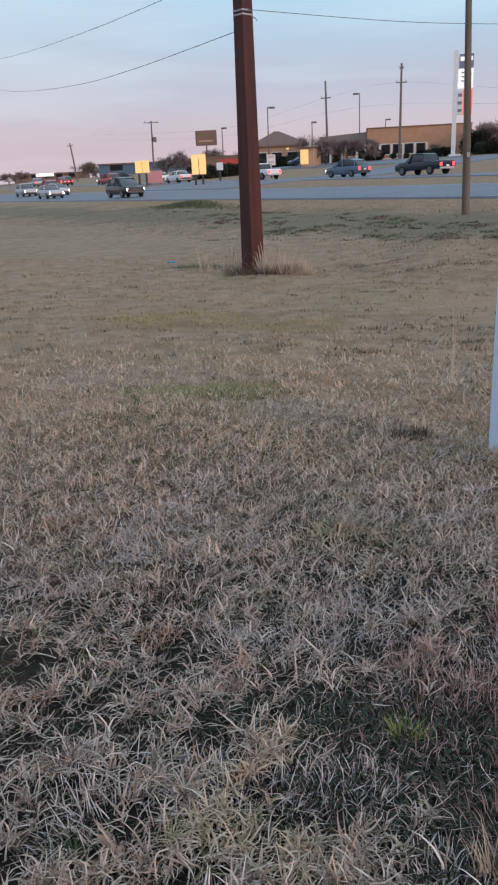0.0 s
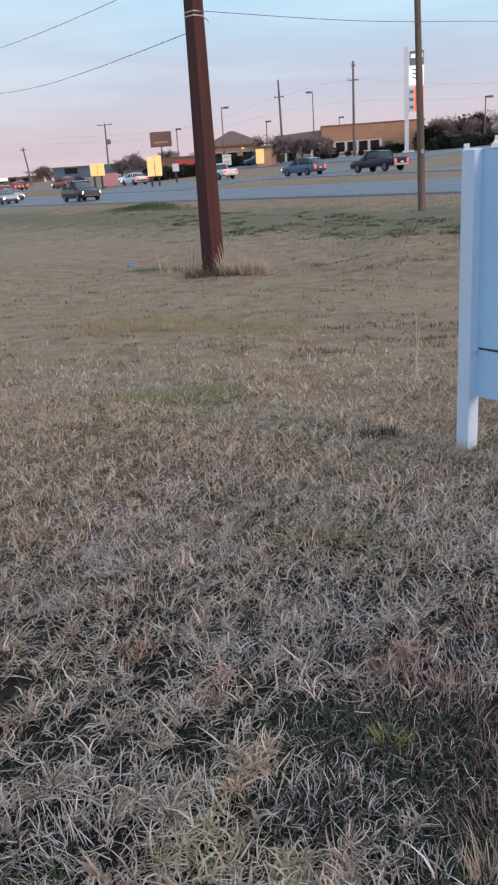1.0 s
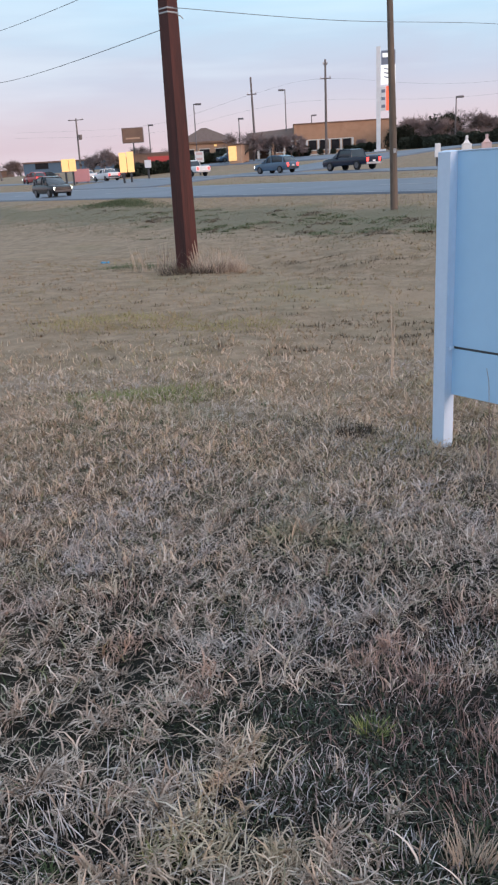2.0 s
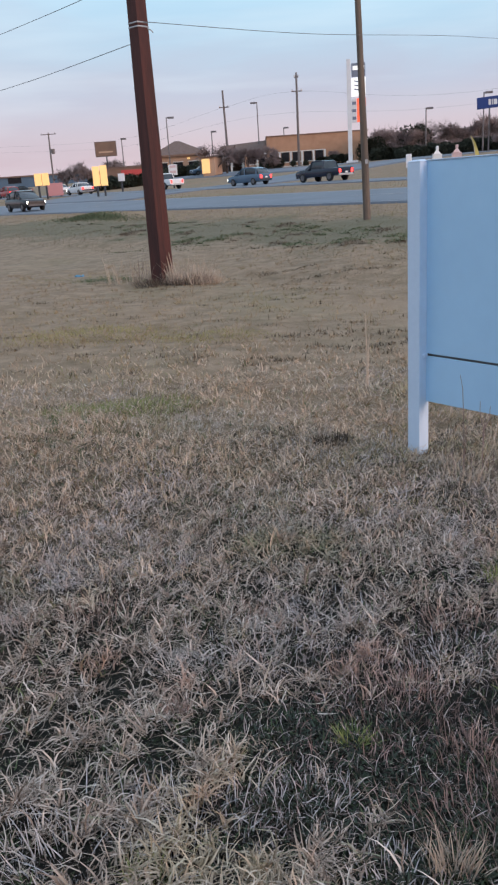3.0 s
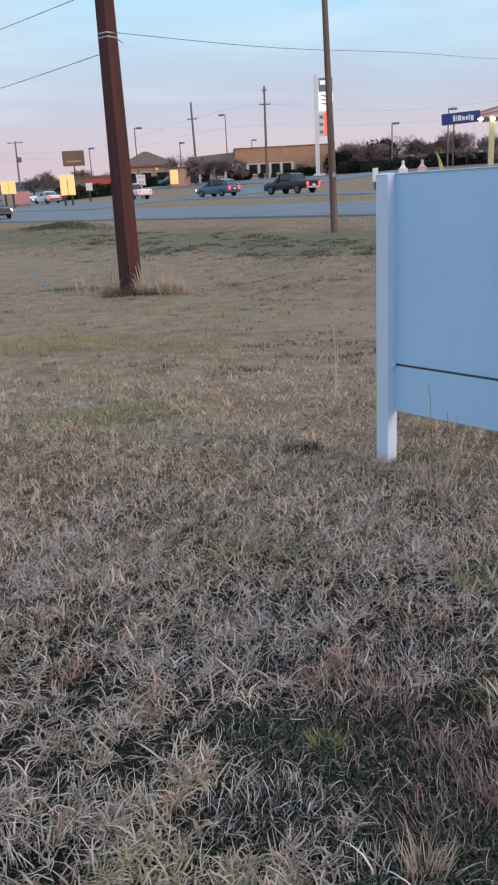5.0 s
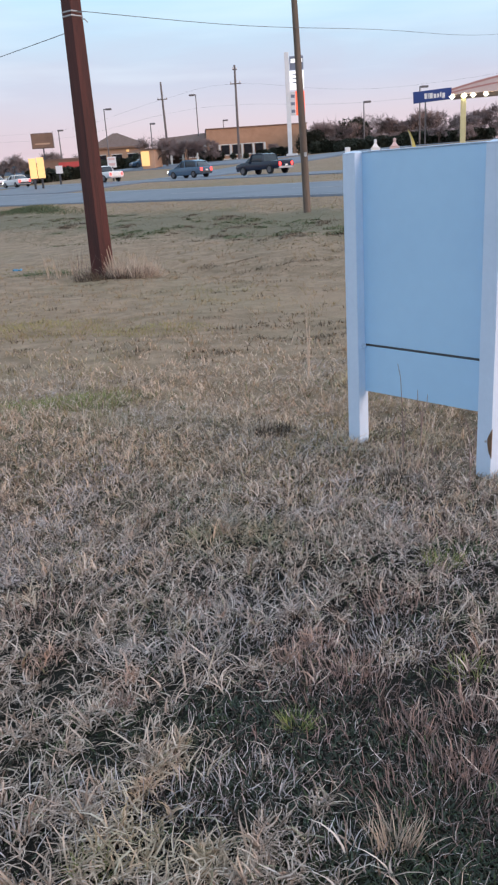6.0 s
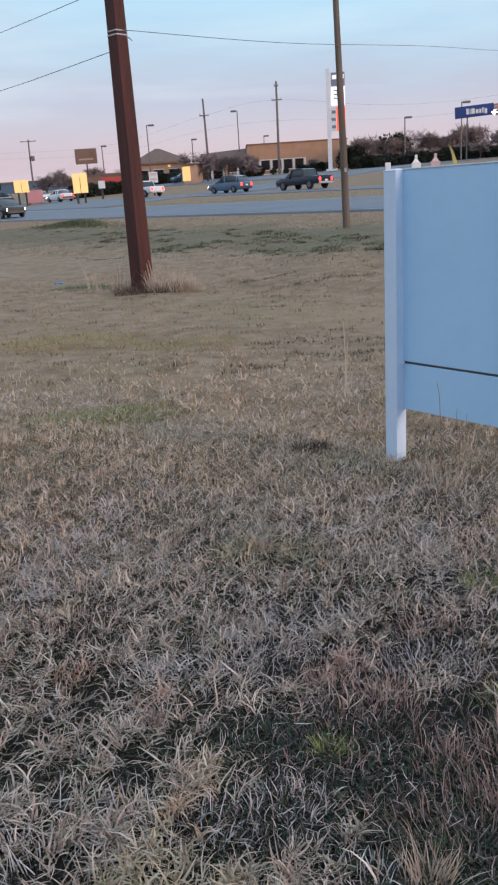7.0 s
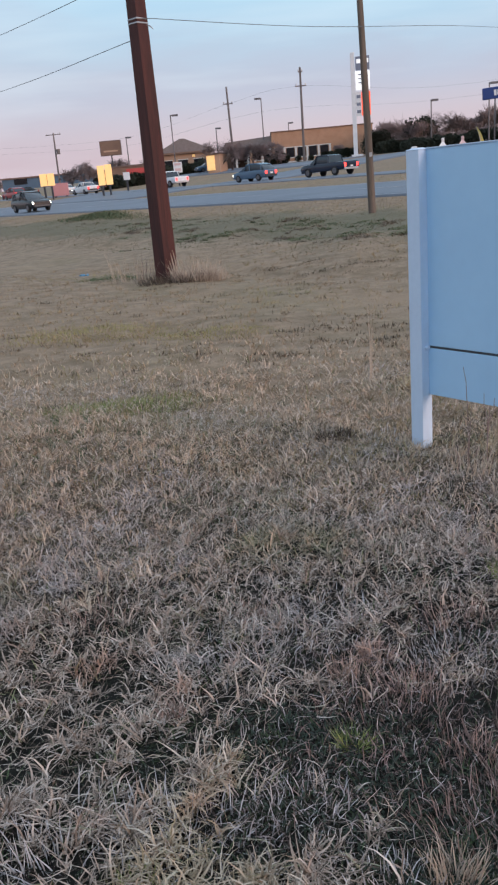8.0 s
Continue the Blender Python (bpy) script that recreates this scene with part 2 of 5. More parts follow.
def add_bank(m, colour, s0, s1):
    """Rougher, greener growth on the bank between two distances from the field, with ragged borders."""
    n, l = m.node_tree.nodes, m.node_tree.links
    b = n["Principled BSDF"]
    top = b.inputs["Base Color"].links[0].from_socket
    tc, nz, dot = n.new("ShaderNodeTexCoord"), n.new("ShaderNodeTexNoise"), n.new("ShaderNodeVectorMath")
    nz.inputs["Scale"].default_value, nz.inputs["Detail"].default_value = 0.5, 8
    dot.operation = "DOT_PRODUCT"
    dot.inputs[1].default_value = (0.762, 0.648, 0.0)
    l.new(tc.outputs["Object"], dot.inputs[0])
    l.new(tc.outputs["Object"], nz.inputs["Vector"])
    add = n.new("ShaderNodeMath")
    add.operation = "MULTIPLY_ADD"
    add.inputs[1].default_value = 6.0
    l.new(nz.outputs[0], add.inputs[0])
    l.new(dot.outputs["Value"], add.inputs[2])
    mask = n.new("ShaderNodeValToRGB")
    mask.color_ramp.interpolation = "EASE"
    for k, (at, v) in enumerate(((s0 - 1.0, 0.0), (s0 + 1.2, 0.7), (s1 - 1.0, 0.7), (s1 + 0.8, 0.0))):
        e = mask.color_ramp.elements[k] if k < 2 else mask.color_ramp.elements.new(0.9 + 0.01 * k)
        e.position, e.color = (at + 3.0) / 40.0, (v, v, v, 1)
    part_of = n.new("ShaderNodeMath")
    part_of.operation = "DIVIDE"
    part_of.inputs[1].default_value = 40.0
    l.new(add.outputs[0], part_of.inputs[0])
    l.new(part_of.outputs[0], mask.inputs[0])
    mx = n.new("ShaderNodeMix")
    mx.data_type = "RGBA"
    mx.inputs[7].default_value = (*colour, 1)
    l.new(mask.outputs[0], mx.inputs[0])
    l.new(top, mx.inputs[6])
    l.new(mx.outputs[2], b.inputs["Base Color"])


add_bank(ground_mat, (0.122, 0.118, 0.074), 13.2, 18.4)
# soil colour taken down to near-black for the shade low between tufts
add_soil_shade(ground_mat, (0.011, 0.0105, 0.0075))
asphalt_mat = material("asphalt", (0.105, 0.12, 0.155), (0.15, 0.17, 0.21), rough=0.6, scale=0.4, bump=0.2, bump_scale=40)
line_mat = material("road_paint", (0.26, 0.27, 0.29), (0.42, 0.42, 0.42), rough=0.6, scale=2)
kerb_mat = material("concrete", (0.24, 0.235, 0.22), (0.36, 0.35, 0.33), rough=0.85, scale=2)
panel_mat = material("sign_face_paint", (0.41, 0.63, 0.86), (0.44, 0.67, 0.90), rough=0.45, scale=1.3, bump=0.05, bump_scale=9)
post_mat = material("white_post_paint", (0.56, 0.67, 0.83), (0.62, 0.73, 0.89), rough=0.5, scale=3.5, bump=0.06)
rot_mat = material("rotten_wood", (0.10, 0.055, 0.03), (0.22, 0.13, 0.08), rough=0.9, scale=30)
gap_mat = material("dark_joint", (0.06, 0.06, 0.065), (0.09, 0.09, 0.10), rough=0.8)
pole_mat = material("creosoted_pole", (0.028, 0.007, 0.0065), (0.085, 0.020, 0.0155), rough=0.75, scale=7, bump=0.5, bump_scale=26, stretch_z=0.07)
grey_pole_mat = material("weathered_pole", (0.085, 0.066, 0.054), (0.17, 0.13, 0.105), rough=0.85, scale=6, bump=0.5, bump_scale=24, stretch_z=0.08)
far_pole_mat = material("far_pole_wood", (0.13, 0.11, 0.11), (0.20, 0.17, 0.165), rough=0.85, scale=3, stretch_z=0.1)
steel_mat = material("galvanised_steel", (0.36, 0.36, 0.38), (0.48, 0.48, 0.5), rough=0.45, metal=0.6, scale=4)
slate_mat = material("slate_panel", (0.16, 0.18, 0.24), (0.22, 0.24, 0.31), rough=0.5, scale=2)
dark_steel_mat = material("dark_steel", (0.05, 0.05, 0.055), (0.08, 0.08, 0.09), rough=0.5, metal=0.4, scale=4)
lamp_pole_mat = material("bronze_lamp_pole", (0.13, 0.115, 0.12), (0.19, 0.17, 0.175), rough=0.5, metal=0.2, scale=3)
wire_mat = material("black_cable", (0.07, 0.07, 0.078), (0.11, 0.11, 0.12), rough=0.6)
brick_mat = material("tan_brick", (0.36, 0.205, 0.13), (0.46, 0.275, 0.18), rough=0.9, scale=1.1, bump=0.2, bump_scale=8)
brown_wall_mat = material("brown_wall", (0.16, 0.10, 0.075), (0.24, 0.15, 0.11), rough=0.85, scale=0.8)
beige_wall_mat = material("beige_wall", (0.42, 0.27, 0.19), (0.5, 0.33, 0.235), rough=0.85, scale=0.7)
roof_mat = material("brown_shingles", (0.13, 0.085, 0.07), (0.20, 0.14, 0.12), rough=0.9, scale=2.5)
white_trim_mat = material("white_trim", (0.62, 0.60, 0.58), (0.72, 0.70, 0.68), rough=0.6, scale=2)
glass_mat = material("dark_glass", (0.012, 0.012, 0.015), (0.025, 0.025, 0.03), rough=0.2, scale=1, spec=0.15)
car_glass_mat = material("car_glass", (0.03, 0.04, 0.05), (0.05, 0.06, 0.075), rough=0.12, scale=1, spec=0.5)
hedge_mat = material("dark_evergreen", (0.010, 0.014, 0.009), (0.03, 0.036, 0.02), rough=0.9, scale=3, island=0.6)
twig_mat = material("bare_twigs", (0.17, 0.125, 0.12), (0.29, 0.22, 0.215), rough=0.9, scale=1, island=0.7)
bark_mat = material("bark", (0.09, 0.065, 0.058), (0.16, 0.115, 0.10), rough=0.95, scale=4, bump=0.4, bump_scale=20)
red_mat = material("red_cladding", (0.42, 0.05, 0.05), (0.52, 0.08, 0.07), rough=0.6, scale=1)
blue_sign_mat = material("blue_sign", (0.012, 0.035, 0.17), (0.02, 0.05, 0.22), rough=0.4, scale=1)
white_sign_mat = material("white_sign", (0.66, 0.66, 0.68), (0.76, 0.76, 0.78), rough=0.5, scale=2)
pink_sign_mat = material("pale_red_sign", (0.50, 0.22, 0.24), (0.6, 0.30, 0.31), rough=0.5, scale=1)
pale_pink_mat = material("pale_pink_sign", (0.58, 0.42, 0.42), (0.68, 0.5, 0.5), rough=0.5, scale=1)
lit_yellow_mat = material("lit_yellow_panel", (0.7, 0.47, 0.18), (0.8, 0.55, 0.24), emit=(1.0, 0.62, 0.24), power=0.62, scale=2)
lit_white_mat = material("lit_white_panel", (0.8, 0.8, 0.8), (0.9, 0.9, 0.9), emit=(1.0, 0.95, 0.9), power=0.6, scale=2)
lit_red_mat = material("lit_red_panel", (0.7, 0.1, 0.05), (0.8, 0.15, 0.08), emit=(1.0, 0.12, 0.05), power=0.9, scale=2)
lamp_mat = material("lit_lamp", (0.9, 0.85, 0.7), (1, 0.95, 0.8), emit=(1.0, 0.90, 0.66), power=5.0)
head_mat = material("lit_headlight", (0.9, 0.85, 0.75), (1, 0.95, 0.9), emit=(1.0, 0.92, 0.78), power=9.0)
tail_mat = material("lit_taillight", (0.5, 0.02, 0.02), (0.6, 0.03, 0.03), emit=(1.0, 0.06, 0.05), power=3.0)
tyre_mat = material("tyre_rubber", (0.012, 0.012, 0.013), (0.02, 0.02, 0.022), rough=0.85)
rim_mat = material("alloy_rim", (0.10, 0.10, 0.11), (0.18, 0.18, 0.19), rough=0.35, metal=0.7)
canopy_mat = material("canopy_fascia", (0.55, 0.43, 0.42), (0.66, 0.53, 0.51), rough=0.5, scale=0.6)
stripe_mat = material("canopy_stripe", (0.40, 0.19, 0.18), (0.48, 0.25, 0.24), rough=0.5)
column_mat = material("cream_column", (0.55, 0.50, 0.28), (0.66, 0.6, 0.34), rough=0.6)
weed_mat = material("dead_weed", (0.11, 0.075, 0.068), (0.34, 0.245, 0.225), rough=0.9, island=0.8)
pale_weed_mat = material("pale_stalk", (0.36, 0.285, 0.225), (0.58, 0.475, 0.385), rough=0.9, island=0.8)
flag_mat = material("yellow_flag", (0.42, 0.36, 0.10), (0.55, 0.47, 0.16), rough=0.7)
paints = {key: material(key + "_car_paint", c, tuple(v * 1.15 for v in c), rough=0.22, scale=0.8, spec=0.5) for key, c in
          (("black", (0.014, 0.015, 0.019)), ("navy", (0.010, 0.016, 0.034)), ("silver", (0.36, 0.37, 0.39)), ("white", (0.66, 0.66, 0.67)), ("red", (0.30, 0.02, 0.02)), ("teal", (0.075, 0.12, 0.18)))}


# ---- building helpers ----
def thing(name, place, turn=0.0, label="", category="", group="", kind=""):
    ob = new(name)
    ob.empty_display_size = 0.2
    ob.location, ob.rotation_euler = place, (0, 0, turn)
    return tagged(ob, label, category, group, kind)


def mesh_of(name, bm, mat, smooth=False):
    me = bpy.data.meshes.new(name)
    bm.normal_update()
    bm.to_mesh(me)
    bm.free()
    me.materials.append(mat)
    if smooth:
        me.shade_smooth()
        me.set_sharp_from_angle(angle=radians(38))
    return me


def part(name, bm, mat, parent, label="", smooth=False, at=None):
    ob = new(name, mesh_of(name, bm, mat, smooth))
    ob.parent = parent
    if at is not None:
        ob.location = at
    return tagged(ob, label)


def box(x0, x1, y0, y1, z0, z1, bevel=0.0, bm=None):
    own = bmesh.new()
    bmesh.ops.create_cube(own, size=1.0, matrix=Matrix.Translation(((x0 + x1) / 2, (y0 + y1) / 2, (z0 + z1) / 2)) @ Matrix.Diagonal((x1 - x0, y1 - y0, z1 - z0, 1)))
    if bevel:
        bmesh.ops.bevel(own, geom=own.edges[:], offset=bevel, segments=2, affect="EDGES", profile=0.6)
    return own


def tube(points, radii, sides=8, bm=None, close=True):
    """A tapered tube through points."""
    bm = bm or bmesh.new()
    rings, pts = [], [Vector(p) for p in points]
    for i, p in enumerate(pts):
        d = (pts[min(i + 1, len(pts) - 1)] - pts[max(i - 1, 0)]).normalized()
        a = d.orthogonal().normalized()
        b = d.cross(a)
        rings.append([bm.verts.new(p + (a * math.cos(2 * math.pi * k / sides) + b * math.sin(2 * math.pi * k / sides)) * radii[i]) for k in range(sides)])
    for r0, r1 in zip(rings, rings[1:]):
        for k in range(sides):
            bm.faces.new((r0[k], r0[(k + 1) % sides], r1[(k + 1) % sides], r1[k]))
    if close:
        bm.faces.new(rings[0][::-1])
        bm.faces.new(rings[-1])
    return bm


def disc(radius, depth, sides=16, axis="Y", bevel=0.0):
    bm = bmesh.new()
    turn = Matrix.Rotation(radians(90), 4, "X") if axis == "Y" else Matrix.Identity(4)
    bmesh.ops.create_cone(bm, cap_ends=True, segments=sides, radius1=radius, radius2=radius, depth=depth, matrix=turn)
    if bevel:
        rim = [e for e in bm.edges if len(e.link_faces) == 2 and max(len(f.verts) for f in e.link_faces) > 4]
        bmesh.ops.bevel(bm, geom=rim, offset=bevel, segments=2, affect="EDGES")
    return bm


# ---- the lie of the land ----
# s runs square to the road, along runs with it to the far end
ACROSS, ALONG = (0.762, 0.648), (-0.648, 0.762)
PROFILE_S = (-400, -30, 0, 5, 9, 12, 15, 18, 20.4, 21.2, 30.0, 34, 38, 46, 50, 58, 66, 75, 85, 110, 200, 500, 2500)
PROFILE_Z = (1.5, 0.35, 0.0, -0.035, -0.12, 0.08, 0.29, 0.42, 0.68, 0.74, 1.03, 1.16, 1.30, 1.36, 1.5, 2.1, 2.7, 3.1, 3.4, 4.0, 5.6, 8.0, 12.0)


def st(x, y):
    return ACROSS[0] * x + ACROSS[1] * y, ALONG[0] * x + ALONG[1] * y


def xy(s, a):
    return ACROSS[0] * s + ALONG[0] * a, ACROSS[1] * s + ALONG[1] * a


def height(x, y):
    """Ground height, for numbers or arrays."""
    x, y = np.asarray(x, float), np.asarray(y, float)
    s, a = st(x, y)
    z = np.interp(s, PROFILE_S, PROFILE_Z)
    w = np.clip((s - 24) / 14, 0, 1)
    z = z + 0.009 * np.clip(a - 32, 0, 140) * w * w * (3 - 2 * w)
    rough = np.clip((20.0 - s) / 2.5, 0, 1)
    bumps = 0.028 * np.sin(1.9 * x + 0.7 * y + 1) * np.sin(1.3 * y - 0.6 * x) + 0.016 * np.sin(4.1 * x + 2.0) * np.sin(3.7 * y + 0.5 * x)
    bumps = bumps + 0.085 * np.sin(0.63 * x + 0.2 * y) * np.sin(0.55 * y - 0.31 * x + 2.0) * np.clip((s - 8) / 4, 0, 1)
    lump = 0.22 * np.exp(-((s - 19.5) / 1.0) ** 2 - ((a - 37.7) / 3.2) ** 2)
    rut = -0.08 * np.exp(-((s - 10.0 - 0.25 * np.sin(0.9 * a)) / 0.3) ** 2) * np.clip((a - 4) / 3, 0, 1) * np.clip((16 - a) / 2, 0, 1)
    return z + bumps * rough + lump + rut


def z_at(x, y):
    return float(height(x, y))


def sheet(name, s_values, a_values, lift, mat, kind="structure", label="", category=""):
    s_values, a_values = np.asarray(s_values, float), np.asarray(a_values, float)
    S, A = np.meshgrid(s_values, a_values, indexing="ij")
    X, Y = xy(S, A)
    Z = height(X, Y) + lift
    verts = np.stack((X, Y, Z), -1).reshape(-1, 3)
    n, m = len(s_values), len(a_values)
    idx = np.arange(n * m).reshape(n, m)
    faces = np.stack((idx[:-1, :-1], idx[:-1, 1:], idx[1:, 1:], idx[1:, :-1]), -1).reshape(-1, 4)[:, ::-1]
    me = bpy.data.meshes.new(name)
    me.from_pydata(verts.tolist(), [], faces.tolist())
    me.materials.append(mat)
    me.shade_smooth()
    ob = new(name, me)
    return tagged(ob, label, category, kind=kind)


def slab(name, s_values, a_values, lift, depth, mat, parent=None, label="", category="", kind="structure"):
    ob = sheet(name, s_values, a_values, lift, mat, kind, label, category)
    bm = bmesh.new()
    bm.from_mesh(ob.data)
    edge = [e for e in bm.edges if e.is_boundary]
    made = bmesh.ops.extrude_edge_only(bm, edges=edge)["geom"]
    for v in made:
        if isinstance(v, bmesh.types.BMVert):
            v.co.z -= depth
    bm.to_mesh(ob.data)
    bm.free()
    if parent:
        ob.parent = parent
    return ob


near_s = np.concatenate((np.linspace(-40, -6, 12), np.arange(-5, 21.3, 0.25), np.arange(22, 60, 1.0), np.arange(62, 130, 3.0), np.geomspace(135, 2500, 16)))
near_a = np.concatenate((-np.geomspace(1500, 45, 12), np.arange(-40, -8, 2.0), np.arange(-8, 24, 0.3), np.arange(24, 120, 1.2), np.geomspace(125, 2500, 18)))
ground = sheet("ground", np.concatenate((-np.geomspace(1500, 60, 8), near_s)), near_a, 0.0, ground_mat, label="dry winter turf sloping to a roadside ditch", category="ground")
road_a = np.concatenate((-np.geomspace(600, 45, 8), np.arange(-40, 140, 2.0), np.geomspace(145, 900, 10)))
slab("road", np.linspace(21.2, 30.0, 8), road_a, 0.05, 0.25, asphalt_mat, label="grey asphalt carriageway nearer the field", category="road")
slab("road_far", np.linspace(38.0, 46.0, 8), road_a, 0.05, 0.25, asphalt_mat, label="grey asphalt carriageway beyond the grass median", category="road")
slab("road_crossing", np.linspace(30.0, 38.0, 6), np.linspace(55, 77, 14), 0.046, 0.2, asphalt_mat, label="paved opening through the grass median", category="road")
slab("road_side_street", np.linspace(46.0, 120.0, 40), np.linspace(58, 68, 6), 0.046, 0.2, asphalt_mat, label="asphalt side street climbing away from the main road", category="road")
for k, (s0, a0, a1) in enumerate(((21.75, -120, 200), (29.5, -120, 200), (38.5, -120, 200), (45.5, -120, 200))):
    slab("edge_line", (s0 - 0.06, s0 + 0.06), np.linspace(a0, a1, 110), 0.056, 0.004, line_mat, label="worn white edge line on asphalt", category="road marking")
for k in range(22):
    slab("lane_dash", (25.55, 25.67), (k * 9.0 - 40, k * 9.0 - 37), 0.056, 0.004, line_mat, label="short white lane dash on asphalt", category="road marking")
slab("road_parking_lot", np.linspace(62, 74, 6), np.linspace(72, 105, 14), 0.045, 0.2, asphalt_mat, label="parking lot in front of the shops", category="parking lot")


# ---- the roadside sign ----
def post(parent, x, rot=False):
    p = part("post", box(x - 0.045, x + 0.045, 0, 0.09, -0.25, 1.735, 0.004), post_mat, parent)
    cap = bmesh.new()
    bmesh.ops.create_cone(cap, cap_ends=True, segments=4, radius1=0.068, radius2=0.03, depth=0.010,
                          matrix=Matrix.Translation((x, 0.045, 1.740)) @ Matrix.Rotation(radians(45), 4, "Z"))
    part("post_cap", cap, post_mat, p)
    if rot:
        scar = bmesh.new()
        rng = random.Random(4)
        rim = [scar.verts.new((x + 0.0475 - (0.024 + 0.006 * rng.random()) * math.sin(math.pi * k / 9), -0.0035, 0.10 + 0.17 * k / 9)) for k in range(10)]
        rim2 = [scar.verts.new((x + 0.0475, -0.0035, 0.10 + 0.17 * k / 9)) for k in range(10)]
        for k in range(9):
            scar.faces.new((rim[k], rim2[k], rim2[k + 1], rim[k + 1]))
        ret = bmesh.ops.extrude_face_region(scar, geom=scar.faces[:])["geom"]
        for v in ret:
            if isinstance(v, bmesh.types.BMVert):
                v.co.y += 0.006
        bmesh.ops.recalc_face_normals(scar, faces=scar.faces[:])
        part("rotted_patch", scar, rot_mat, p, "brown rotted patch in the paint")
        part("screw", disc(0.006, 0.006, 10), steel_mat, p, at=(x + 0.012, -0.003, 0.195))
    return p


sign = thing("sign_board", (0.723 - 0.669 * 0.045, 4.731 + 0.743 * 0.045, z_at(0.7, 4.75)), math.atan2(-0.743, 0.669),
             "pale blue painted sign board on two white posts in dry grass", "sign board")
post(sign, 0.0)
post(sign, 0.92, rot=True)
part("face_panel", box(0.040, 0.880, 0.066, 0.086, 0.632, 1.735, 0.003), panel_mat, sign)
part("lower_board", box(0.040, 0.880, 0.064, 0.086, 0.332, 0.617, 0.003), panel_mat, sign)
part("joint_strip", box(0.042, 0.878, 0.074, 0.084, 0.613, 0.636), gap_mat, sign, "dark gap between the boards")
part("top_rail", box(0.046, 0.874, 0.060, 0.092, 1.7355, 1.742, 0.003), post_mat, sign)
part("bracket", box(0.030, 0.060, 0.028, 0.060, 0.612, 0.634, 0.004), post_mat, sign, "white block under the face panel")


# ---- utility poles and wires ----
big = thing("utility_pole", (-2.64, 16.0, z_at(-2.7, 16.0)), radians(51), "tall squared red-brown timber utility pole in weeds", "utility pole")
shaft = bmesh.new()
lv = ((-0.6, 0.165), (0.0, 0.160), (3.0, 0.138), (6.0, 0.116), (10.5, 0.088))
rings = [[shaft.verts.new((sx * r, sy * r, z)) for sx, sy in ((-1, -1), (1, -1), (1, 1), (-1, 1))] for z, r in lv]
for r0, r1 in zip(rings, rings[1:]):
    for k in range(4):
        shaft.faces.new((r0[k], r0[(k + 1) % 4], r1[(k + 1) % 4], r1[k]))
shaft.faces.new(rings[-1])
bmesh.ops.bevel(shaft, geom=[e for e in shaft.edges if abs(e.verts[0].co.z - e.verts[1].co.z) > 0.1], offset=0.025, segments=2, affect="EDGES")
part("shaft", shaft, pole_mat, big)
for z in (4.64, 4.71):
    part("steel_band", box(-0.134, 0.134, -0.134, 0.134, z, z + 0.028, 0.01), steel_mat, big, "bright steel band")
for sx, z0, z1, r in ((0.03, 0.02, 0.56, 0.016), (-0.07, 0.0, 0.34, 0.013), (0.09, 0.1, 0.62, 0.012), (-0.02, 0.05, 0.42, 0.010), (0.12, 0.0, 0.36, 0.014)):
    part("splinter", tube([(sx, -0.166, z0), (sx + 0.02, -0.176, (z0 + z1) / 2), (sx - 0.015, -0.158, z1)], [r, r * 1.1, 0.004], 5), pale_weed_mat, big, "pale split sliver of wood")
part("hook", tube([(0.11, -0.12, 4.62), (0.14, -0.17, 4.60), (0.17, -0.2, 4.55)], [0.012, 0.012, 0.01], 6), steel_mat, big)

thin_pole = thing("utility_pole", (2.28, 25.0, z_at(2.28, 25)), 0, "slim weathered timber pole on the roadside bank", "utility pole")
part("shaft", tube([(0, 0, -0.4), (-0.05, 0, 2), (-0.165, 0, 6), (-0.27, 0, 9.5)], [0.115, 0.105, 0.084, 0.068], 14), grey_pole_mat, thin_pole, smooth=True)
part("id_plate", box(-0.05, 0.03, -0.135, -0.128, 1.6, 1.72), steel_mat, thin_pole)


def wire(name, points, radius, label, sides=5):
    """A hanging cable, smoothly through its points."""
    pts = [Vector(p) for p in points]
    fine = []
    for i in range(len(pts) - 1):
        p0, p1, p2, p3 = pts[max(i - 1, 0)], pts[i], pts[i + 1], pts[min(i + 2, len(pts) - 1)]
        for k in range(8):
            t = k / 8
            fine.append(0.5 * ((2 * p1) + (p2 - p0) * t + (2 * p0 - 5 * p1 + 4 * p2 - p3) * t * t + (3 * p1 - p0 - 3 * p2 + p3) * t ** 3))
    fine.append(pts[-1])
    bm = tube(fine, [radius] * len(fine), sides)
    ob = new(name, mesh_of(name, bm, wire_mat))
    return tagged(ob, label, "power line", group="overhead wires", kind="structure")


wire("power_line", [(-2.52, 15.9, 4.60), (0.6, 19.6, 4.77), (4.6, 25.5, 5.38), (11.7, 38.0, 6.72), (24, 58, 9.6)], 0.006, "thin black cable slung between poles across the sky")
wire("power_line", [(-2.80, 16.05, 4.28), (-6.56, 21.95, 4.57), (-10.28, 27.84, 5.00), (-15.85, 36.68, 5.93), (-21.43, 45.53, 7.10), (-28.86, 57.31, 9.1), (-40, 75, 13.0)], 0.007, "sagging black cable running off over the road")
wire("power_line", [(-2.68, 16.05, 5.35), (-6.21, 21.45, 5.82), (-9.74, 26.84, 6.35), (-15.04, 34.93, 7.26), (-20.34, 43.03, 8.32), (-27.4, 53.81, 9.96), (-38, 70, 12.9)], 0.007, "sagging black cable from the upper pole over the road")


